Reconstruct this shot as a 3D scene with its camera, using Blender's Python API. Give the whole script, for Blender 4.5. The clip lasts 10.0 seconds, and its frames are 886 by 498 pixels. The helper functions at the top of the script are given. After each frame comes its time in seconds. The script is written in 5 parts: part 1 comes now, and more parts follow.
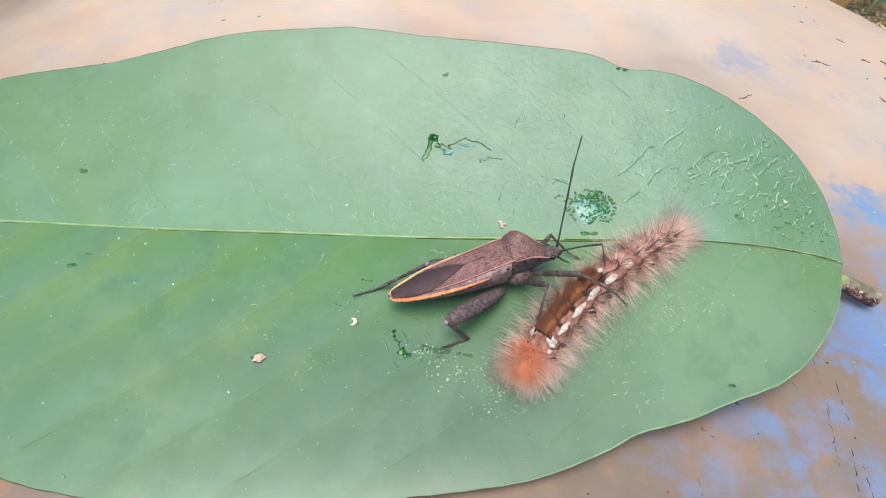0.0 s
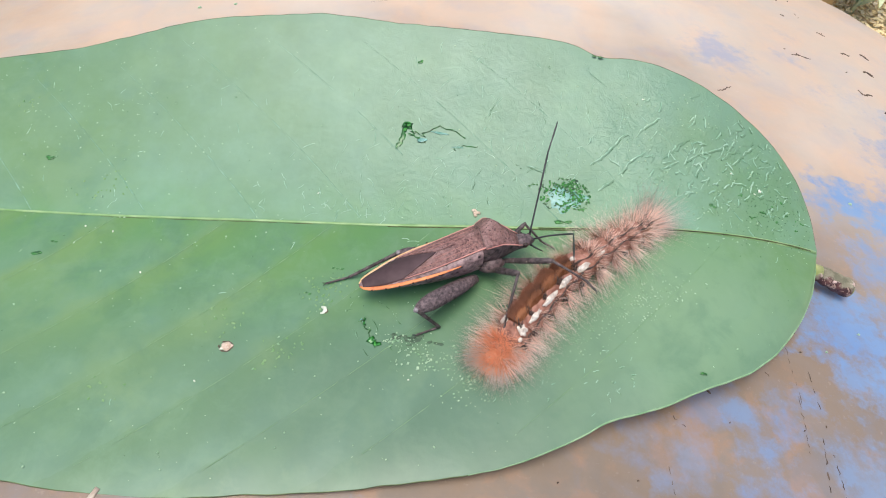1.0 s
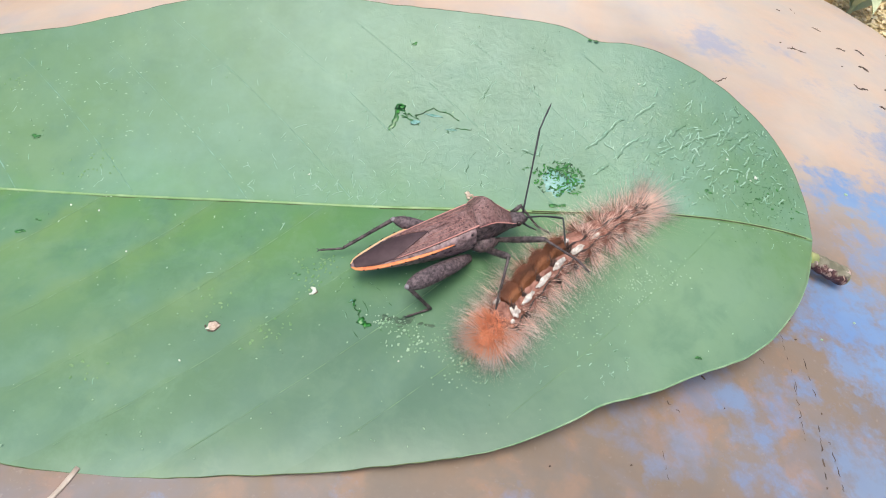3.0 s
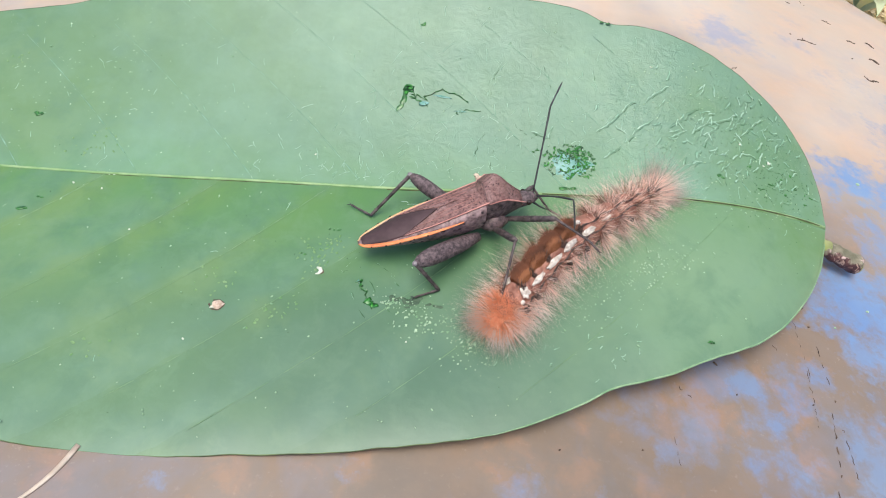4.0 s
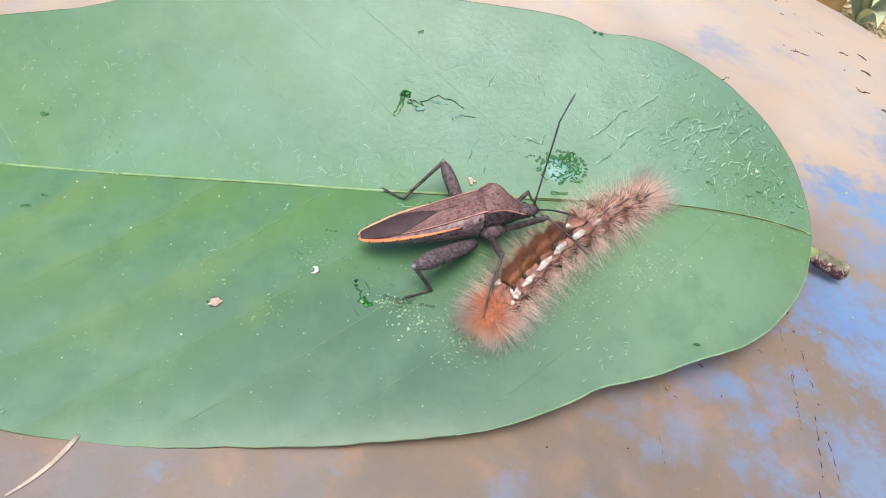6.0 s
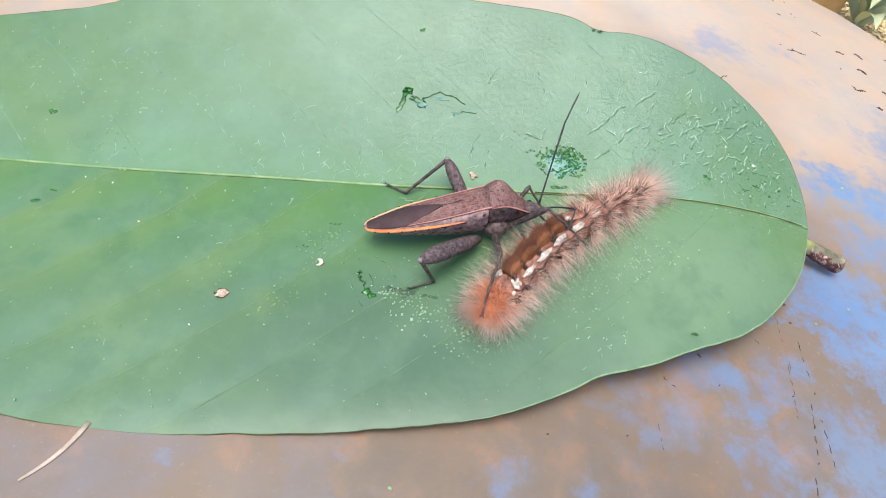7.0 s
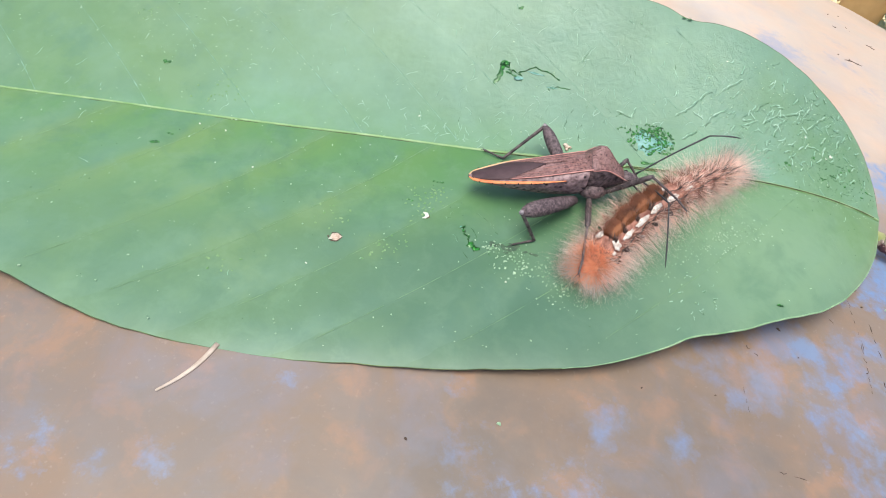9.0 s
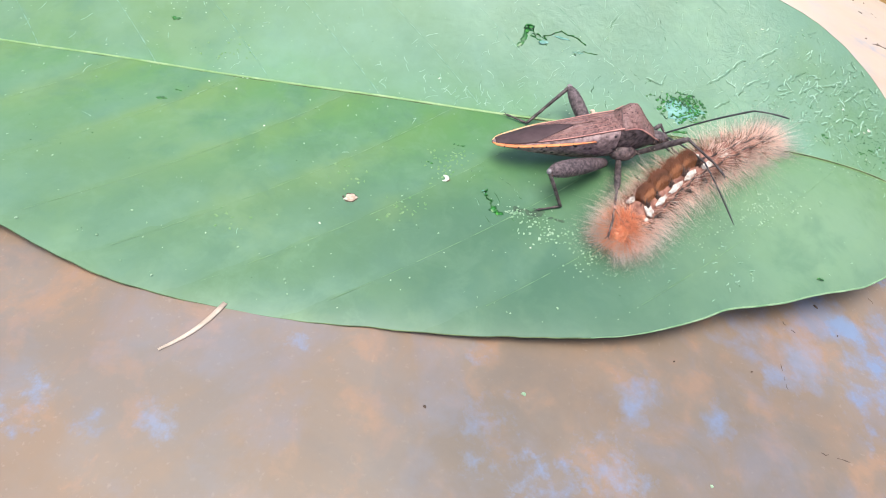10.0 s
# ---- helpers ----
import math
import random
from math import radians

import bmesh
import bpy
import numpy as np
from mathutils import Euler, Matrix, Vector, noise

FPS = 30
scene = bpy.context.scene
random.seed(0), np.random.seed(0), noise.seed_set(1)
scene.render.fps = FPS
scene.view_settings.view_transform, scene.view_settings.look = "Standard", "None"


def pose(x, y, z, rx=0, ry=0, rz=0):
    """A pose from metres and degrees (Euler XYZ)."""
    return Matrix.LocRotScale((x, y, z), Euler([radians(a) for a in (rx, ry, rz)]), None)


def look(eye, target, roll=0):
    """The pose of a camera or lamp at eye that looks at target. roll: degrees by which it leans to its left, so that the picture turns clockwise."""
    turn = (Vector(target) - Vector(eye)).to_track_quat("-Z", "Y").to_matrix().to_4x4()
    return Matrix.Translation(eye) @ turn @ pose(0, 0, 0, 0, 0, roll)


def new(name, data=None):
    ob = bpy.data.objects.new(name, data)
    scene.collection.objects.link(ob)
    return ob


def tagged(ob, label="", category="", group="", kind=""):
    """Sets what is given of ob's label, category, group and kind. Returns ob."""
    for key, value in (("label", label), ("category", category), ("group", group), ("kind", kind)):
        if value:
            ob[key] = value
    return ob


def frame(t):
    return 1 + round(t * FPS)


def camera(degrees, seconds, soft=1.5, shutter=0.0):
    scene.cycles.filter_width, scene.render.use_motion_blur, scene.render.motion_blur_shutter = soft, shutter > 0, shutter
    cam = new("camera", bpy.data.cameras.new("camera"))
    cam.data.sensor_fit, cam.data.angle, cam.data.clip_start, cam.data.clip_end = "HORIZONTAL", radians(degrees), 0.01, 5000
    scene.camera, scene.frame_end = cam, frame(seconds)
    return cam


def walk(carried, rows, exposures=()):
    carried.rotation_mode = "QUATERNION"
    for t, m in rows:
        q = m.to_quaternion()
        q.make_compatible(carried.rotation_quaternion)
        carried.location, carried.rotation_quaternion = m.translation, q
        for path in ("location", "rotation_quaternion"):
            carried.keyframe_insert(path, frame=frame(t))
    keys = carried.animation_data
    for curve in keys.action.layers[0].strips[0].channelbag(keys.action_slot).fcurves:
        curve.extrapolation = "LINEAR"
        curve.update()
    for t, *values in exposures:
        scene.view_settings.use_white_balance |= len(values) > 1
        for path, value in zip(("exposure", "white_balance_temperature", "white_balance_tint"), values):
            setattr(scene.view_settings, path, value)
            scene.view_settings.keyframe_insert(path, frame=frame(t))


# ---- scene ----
cam = camera(69.2, 10.0, soft=1.0)
PATH = [
    (0, (-0.00433, -0.03553, 0.08496), (-0.00579, 0.01533, -0.00113), 3.65),
    (0.2, (-0.00407, -0.03573, 0.08536), (-0.00471, 0.01532, -0.00063), 4.30),
    (0.5, (-0.00369, -0.03655, 0.08489), (-0.00471, 0.01388, -0.00146), 4.16),
    (0.7, (-0.00404, -0.03646, 0.08575), (-0.00416, 0.01441, -0.00034), 5.30),
    (1, (-0.00147, -0.03597, 0.0835), (-0.00136, 0.01463, -0.00275), 5.29),
    (1.2, (-0.00198, -0.03604, 0.0844), (-0.00151, 0.01501, -0.00158), 5.40),
    (1.5, (-0.00234, -0.03662, 0.08306), (-0.00216, 0.0145, -0.00289), 5.45),
    (1.7, (-0.00233, -0.03645, 0.08299), (-0.00171, 0.01479, -0.00288), 6.07),
    (2, (-0.00494, -0.03715, 0.08401), (-0.00439, 0.01383, -0.00202), 6.10),
    (2.2, (-0.00492, -0.0376, 0.08453), (-0.0039, 0.01372, -0.00129), 6.36),
    (2.5, (-0.0026, -0.03861, 0.0816), (-0.00187, 0.01234, -0.00444), 6.41),
    (2.7, (-0.0008, -0.03766, 0.08095), (-3e-05, 0.01345, -0.005), 6.40),
    (3.8, (-0.00131, -0.03948, 0.07822), (-0.00011, 0.01152, -0.00778), 7.19),
    (4, (-0.00175, -0.03964, 0.07763), (-0.00083, 0.01155, -0.00827), 7.14),
    (4.2, (-0.00129, -0.03982, 0.07773), (-0.00048, 0.0117, -0.00797), 7.12),
    (4.5, (-0.0004, -0.03937, 0.07903), (0.0007, 0.01243, -0.0065), 7.30),
    (4.7, (0.00074, -0.03934, 0.0798), (0.00222, 0.01257, -0.00566), 7.77),
    (5, (0.0015, -0.03847, 0.08163), (0.00259, 0.01374, -0.00365), 7.33),
    (5.2, (0.00039, -0.03825, 0.08072), (0.00118, 0.01408, -0.00449), 7.21),
    (5.5, (0.00013, -0.04004, 0.07927), (0.00094, 0.01182, -0.00623), 7.64),
    (5.7, (-0.00026, -0.04076, 0.07913), (0.0005, 0.01107, -0.00639), 7.70),
    (6.8, (-0.00091, -0.04292, 0.08047), (-0.00025, 0.00978, -0.00451), 7.37),
    (7, (-0.00077, -0.04372, 0.07998), (-0.00012, 0.00878, -0.00513), 7.41),
    (7.2, (-0.00247, -0.04539, 0.0798), (-0.0017, 0.00716, -0.00527), 7.75),
    (7.5, (-0.00528, -0.04832, 0.07984), (-0.00467, 0.00428, -0.0052), 8.14),
    (7.7, (-0.00663, -0.04849, 0.07897), (-0.00596, 0.00449, -0.00584), 8.36),
    (8, (-0.00839, -0.05249, 0.0765), (-0.00777, -6e-05, -0.00865), 8.47),
    (8.2, (-0.00936, -0.05205, 0.07807), (-0.00818, 0.00085, -0.00679), 9.40),
    (8.5, (-0.01146, -0.051, 0.07951), (-0.01103, 0.00218, -0.00518), 9.47),
    (8.7, (-0.01353, -0.05211, 0.07913), (-0.01279, 0.00122, -0.00546), 10.47),
    (9, (-0.01455, -0.05447, 0.07876), (-0.01428, -0.00099, -0.00574), 10.76),
    (9.2, (-0.01447, -0.05562, 0.07678), (-0.01411, -0.0026, -0.00801), 10.85),
    (9.5, (-0.014, -0.05578, 0.07311), (-0.01367, -0.00266, -0.01162), 11.35),
    (9.7, (-0.01465, -0.05612, 0.07309), (-0.01423, -0.00301, -0.01164), 11.53),
    (10, (-0.01607, -0.05662, 0.07124), (-0.0162, -0.00292, -0.01311), 11.47),
]
walk(cam, [(t, look(eye, target, roll)) for t, eye, target, roll in PATH], [(0, 0.605), (5, 0.66), (7, 0.7), (8.5, 0.78), (9.5, 0.86), (10, 1.0)])

# ---- world and light ----
world = bpy.data.worlds.new("world")
scene.world = world
world.use_nodes = True
wn = world.node_tree.nodes
sky = wn.new("ShaderNodeTexSky")
sky.sky_type = "NISHITA"
sky.sun_disc = False
sky.sun_elevation = radians(85)
sky.sun_rotation = radians(-153)
sky.air_density, sky.dust_density, sky.ozone_density = 1.0, 3.0, 1.0
wn["Background"].inputs["Strength"].default_value = 0.13
world.node_tree.links.new(sky.outputs[0], wn["Background"].inputs["Color"])

sun_data = bpy.data.lights.new("sun", "SUN")
sun_data.energy, sun_data.angle, sun_data.color = 2.05, radians(38), (1.0, 0.97, 0.86)
sun = new("sun", sun_data)
sun.matrix_world = look((-0.05, -0.04, 0.5), (0, 0, 0))

MM = 0.001


# ---- materials ----
class Mat:
    """A small builder for node materials."""

    def __init__(self, name, rough=0.5, spec=0.5, metal=0.0):
        self.m = bpy.data.materials.new(name)
        self.m.use_nodes = True
        self.t = self.m.node_tree
        self.b = self.t.nodes["Principled BSDF"]
        self.b.inputs["Roughness"].default_value = rough
        self.b.inputs["Specular IOR Level"].default_value = spec
        self.b.inputs["Metallic"].default_value = metal
        self.co = self.t.nodes.new("ShaderNodeTexCoord").outputs["Object"]

    def link(self, a, b):
        self.t.links.new(a, b)
        return self

    def noise(self, scale, detail=4.0, rough=0.55, warp=0.0):
        n = self.t.nodes.new("ShaderNodeTexNoise")
        n.inputs["Scale"].default_value, n.inputs["Detail"].default_value = scale, detail
        n.inputs["Roughness"].default_value, n.inputs["Distortion"].default_value = rough, warp
        self.link(self.co, n.inputs["Vector"])
        return n.outputs["Fac"]

    def voronoi(self, scale, feature="F1"):
        n = self.t.nodes.new("ShaderNodeTexVoronoi")
        n.feature = feature
        n.inputs["Scale"].default_value = scale
        self.link(self.co, n.inputs["Vector"])
        return n.outputs["Distance"]

    def ramp(self, fac, stops):
        r = self.t.nodes.new("ShaderNodeValToRGB")
        e = r.color_ramp.elements
        while len(e) < len(stops):
            e.new(0.5)
        for i, (p, c) in enumerate(stops):
            e[i].position, e[i].color = p, (*c, 1) if len(c) == 3 else c
        self.link(fac, r.inputs["Fac"])
        return r.outputs["Color"]

    def grey(self, fac, lo, hi):
        return self.ramp(fac, [(lo, (0, 0, 0)), (hi, (1, 1, 1))])

    def mix(self, fac, a, b, mode="MIX"):
        n = self.t.nodes.new("ShaderNodeMix")
        n.data_type, n.blend_type = "RGBA", mode
        for i, v in ((0, fac), (6, a), (7, b)):
            if hasattr(v, "is_linked"):
                self.link(v, n.inputs[i])
            elif i == 0:
                n.inputs[0].default_value = v
            else:
                n.inputs[i].default_value = (*v, 1)
        return n.outputs[2]

    def math(self, op, a, b):
        n = self.t.nodes.new("ShaderNodeMath")
        n.operation = op
        for i, v in ((0, a), (1, b)):
            if hasattr(v, "is_linked"):
                self.link(v, n.inputs[i])
            else:
                n.inputs[i].default_value = v
        return n.outputs[0]

    def near(self, x, y, r, soft, warp=None):
        """1 inside a blot of radius r round (x, y), 0 outside."""
        n = self.t.nodes.new("ShaderNodeVectorMath")
        n.operation = "DISTANCE"
        flat = self.t.nodes.new("ShaderNodeVectorMath")
        flat.operation = "MULTIPLY"
        flat.inputs[1].default_value = (1, 1, 0)
        self.link(self.co, flat.inputs[0])
        self.link(flat.outputs[0], n.inputs[0])
        n.inputs[1].default_value = (x, y, 0)
        d = n.outputs["Value"]
        if warp is not None:
            d = self.math("ADD", d, self.math("MULTIPLY", self.math("SUBTRACT", warp, 0.5), min(r * 5.0, 0.06)))
        m = self.t.nodes.new("ShaderNodeMapRange")
        m.inputs["From Min"].default_value, m.inputs["From Max"].default_value = r + soft, r - soft
        self.link(d, m.inputs["Value"])
        return m.outputs["Result"]

    def color(self, c):
        if hasattr(c, "is_linked"):
            self.link(c, self.b.inputs["Base Color"])
        else:
            self.b.inputs["Base Color"].default_value = (*c, 1)
        return self

    def roughness(self, fac, lo, hi):
        m = self.t.nodes.new("ShaderNodeMapRange")
        m.inputs["To Min"].default_value, m.inputs["To Max"].default_value = lo, hi
        self.link(fac, m.inputs["Value"])
        self.link(m.outputs["Result"], self.b.inputs["Roughness"])
        return self

    def bump(self, height, distance, strength=1.0):
        n = self.t.nodes.new("ShaderNodeBump")
        n.inputs["Distance"].default_value, n.inputs["Strength"].default_value = distance, strength
        self.link(height, n.inputs["Height"])
        if self.b.inputs["Normal"].is_linked:
            self.link(self.b.inputs["Normal"].links[0].from_socket, n.inputs["Normal"])
        self.link(n.outputs["Normal"], self.b.inputs["Normal"])
        return self


def mat_two(name, a, b, scale, rough=0.6, bump=0.0, spec=0.4, detail=4.0):
    """Two colours mottled into one another, with grain."""
    m = Mat(name, rough, spec)
    n = m.noise(scale, detail)
    m.color(m.mix(m.grey(n, 0.35, 0.65), a, b))
    if bump:
        m.bump(m.noise(scale * 3, 3), bump)
    return m.m


def mat_leaf():
    m = Mat("leaf_skin", 0.42, 0.75)
    big, mid, fine = m.noise(28, 3), m.noise(130, 5), m.noise(900, 4)
    c = m.mix(m.grey(big, 0.35, 0.65), (0.038, 0.112, 0.04), (0.034, 0.108, 0.05))
    c = m.mix(m.math("MULTIPLY", m.grey(mid, 0.45, 0.7), 0.5), c, (0.075, 0.165, 0.07))
    c = m.mix(m.math("MULTIPLY", m.grey(fine, 0.45, 0.7), 0.22), c, (0.05, 0.14, 0.075))
    # yellower round the middle of the tip half
    c = m.mix(m.math("MULTIPLY", m.near(-0.075, 0.022, 0.042, 0.03, m.noise(40, 4)), 0.7), c, (0.1, 0.195, 0.042))
    # yellow-green bands along the midrib and between the side veins
    sep = m.t.nodes.new("ShaderNodeSeparateXYZ")
    m.link(m.co, sep.inputs[0])
    px = sep.outputs["X"]
    bow = m.math("ADD", m.math("MULTIPLY", px, 0.058), m.math("MULTIPLY", m.math("MULTIPLY", px, px), 0.28))
    across = m.math("SUBTRACT", m.math("SUBTRACT", sep.outputs["Y"], 0.0193), bow)
    side = m.math("ADD", across, m.math("MULTIPLY", m.math("SUBTRACT", m.noise(45, 4), 0.5), 0.024))
    rib = m.ramp(m.math("MULTIPLY", m.math("ADD", side, 0.04), 20.0), [(0.3, (0, 0, 0)), (0.72, (1, 1, 1)), (0.8, (1, 1, 1)), (0.95, (0.1,) * 3)])
    c = m.mix(m.math("MULTIPLY", rib, 0.7), c, (0.068, 0.195, 0.03))
    c = m.mix(m.math("MULTIPLY", m.grey(m.noise(75, 4, 0.6), 0.54, 0.68), 0.45), c, (0.125, 0.225, 0.085))
    c = m.mix(m.math("MULTIPLY", m.grey(m.noise(110, 5, 0.65), 0.56, 0.7), 0.4), c, (0.03, 0.115, 0.07))
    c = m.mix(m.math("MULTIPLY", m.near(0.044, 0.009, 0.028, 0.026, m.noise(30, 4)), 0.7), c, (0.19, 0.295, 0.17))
    c = m.mix(m.math("MULTIPLY", m.near(0.055, 0.0285, 0.007, 0.006, m.noise(240, 4)), 0.65), c, (0.075, 0.18, 0.022))
    # sheen put into the colour: duller blue-green towards each panel's far end, between two side veins
    off = m.math("ABSOLUTE", across, 0.0)
    reach = m.math("MULTIPLY", m.math("ADD", m.math("MULTIPLY", off, 0.88), m.math("MULTIPLY", m.math("MULTIPLY", off, off), 7.0)), 0.95)
    near_half = m.math("LESS_THAN", across, 0.0)
    root = m.math("ADD", m.math("ADD", px, reach), m.math("MULTIPLY", near_half, 0.005))
    number = m.math("ADD", m.math("ADD", m.math("MULTIPLY", root, -60.8), m.math("MULTIPLY", m.math("MULTIPLY", root, root), -68.5)), 3.165)
    number = m.math("ADD", number, m.math("MULTIPLY", m.math("SUBTRACT", m.noise(160, 3), 0.5), 0.25))
    step = m.math("SUBTRACT", 1.0, m.math("FRACT", number, 0.0))
    panel_sheen = m.ramp(step, [(0.0, (0.25,) * 3), (0.12, (0, 0, 0)), (0.4, (0.35,) * 3), (0.8, (1, 1, 1)), (0.97, (0.8,) * 3)])
    panel_sheen = m.math("MULTIPLY", panel_sheen, m.math("ADD", m.math("MULTIPLY", near_half, 0.28), 0.2))
    panel_sheen = m.math("MULTIPLY", panel_sheen, m.ramp(m.math("ADD", m.math("MULTIPLY", px, 10.0), 0.5), [(0.3, (1, 1, 1)), (0.75, (0.2,) * 3)]))
    c = m.mix(m.math("MULTIPLY", panel_sheen, m.grey(m.noise(90, 4), 0.3, 0.6)), c, (0.095, 0.195, 0.135))
    # olive-yellow bands beside the side veins of the near blade's tip half
    band = m.ramp(step, [(0.0, (1, 1, 1)), (0.12, (0.9,) * 3), (0.45, (0, 0, 0)), (0.88, (0, 0, 0)), (1.0, (1, 1, 1))])
    band = m.math("MULTIPLY", m.math("MULTIPLY", band, near_half), m.ramp(m.math("ADD", m.math("MULTIPLY", px, 10.0), 0.5), [(0.1, (1, 1, 1)), (0.5, (0, 0, 0))]))
    band = m.math("MULTIPLY", band, m.ramp(m.math("MULTIPLY", m.math("ADD", across, 0.04), 25.0), [(0.2, (0.15,) * 3), (0.6, (1, 1, 1))]))
    c = m.mix(m.math("MULTIPLY", m.math("MULTIPLY", band, m.grey(m.noise(70, 4, 0.6), 0.25, 0.55)), 0.48), c, (0.135, 0.215, 0.055))
    c = m.mix(m.math("MULTIPLY", m.grey(m.noise(210, 5, 0.65, 0.4), 0.5, 0.66), 0.28), c, (0.13, 0.24, 0.13))
    c = m.mix(m.math("MULTIPLY", m.grey(m.noise(160, 5, 0.65, 0.4), 0.52, 0.68), 0.3), c, (0.03, 0.105, 0.05))
    # deeper blue-green where the near blade hangs, with its shade put into the colour
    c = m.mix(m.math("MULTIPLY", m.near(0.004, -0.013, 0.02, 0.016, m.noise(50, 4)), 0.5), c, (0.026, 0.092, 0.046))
    # faint yellow blotches
    for x, y, r in ((-45, -9, 4), (-34, -2, 2.2), (-24, -5.5, 2), (-40, -14, 3), (-57, 2, 4), (-75, 36, 3), (-57, 21, 3)):
        c = m.mix(m.math("MULTIPLY", m.near(x * MM, y * MM, r * MM, r * 0.8 * MM, m.noise(320, 4)), 0.22), c, (0.16, 0.25, 0.085))
    # dull film of dust that also carries painted sky sheen, strongest beyond the midrib
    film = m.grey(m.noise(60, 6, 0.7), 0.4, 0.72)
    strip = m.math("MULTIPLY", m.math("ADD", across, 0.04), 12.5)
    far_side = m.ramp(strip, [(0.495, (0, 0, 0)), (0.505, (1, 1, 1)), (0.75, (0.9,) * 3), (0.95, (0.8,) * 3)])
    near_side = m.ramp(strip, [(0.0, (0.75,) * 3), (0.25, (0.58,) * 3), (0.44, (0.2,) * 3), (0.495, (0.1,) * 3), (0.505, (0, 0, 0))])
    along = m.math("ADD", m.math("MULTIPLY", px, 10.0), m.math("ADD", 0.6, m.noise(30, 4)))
    sheen = m.math("MULTIPLY", far_side, m.ramp(along, [(0.25, (0.35,) * 3), (0.75, (1.0,) * 3)]))
    sheen = m.math("ADD", sheen, m.math("MULTIPLY", near_side, m.ramp(along, [(0.3, (0.75,) * 3), (0.6, (0.4,) * 3), (1.0, (0.15,) * 3)])))
    c = m.mix(m.math("MULTIPLY", m.math("MULTIPLY", m.math("ADD", m.math("MULTIPLY", film, 0.45), 0.5), sheen), 0.62), c, (0.18, 0.325, 0.245))
    # greener skin at the far lobe of the base
    c = m.mix(m.math("MULTIPLY", m.near(0.053, 0.031, 0.013, 0.012, m.noise(120, 4)), 0.5), c, (0.085, 0.185, 0.065))
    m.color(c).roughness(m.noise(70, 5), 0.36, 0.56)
    m.bump(m.voronoi(700), 0.00006, 0.2).bump(m.noise(240, 5), 0.00013, 0.35)
    # crinkled skin near the leaf base, and scuffed skin beside the bug

    def lines(scale, warp, width):
        n = m.math("ABSOLUTE", m.math("SUBTRACT", m.noise(scale, 4, 0.6, warp), 0.5), 0.0)
        return m.ramp(n, [(0.0, (1, 1, 1)), (width, (0, 0, 0))])

    crinkle = m.near(0.044, 0.038, 0.015, 0.01, m.noise(90, 3))
    m.bump(m.math("MULTIPLY", m.math("ADD", lines(150, 0.6, 0.05), lines(420, 0.8, 0.06)), crinkle), 0.00005, 0.6)
    m.bump(m.math("MULTIPLY", m.noise(900, 5, 0.7), crinkle), 0.0002, 0.7)
    torn = m.near(0.008, 0.034, 0.028, 0.016, m.noise(80, 3))
    m.bump(m.math("MULTIPLY", m.noise(420, 5, 0.7, 1.5), torn), 0.00014, 0.6)
    return m.m


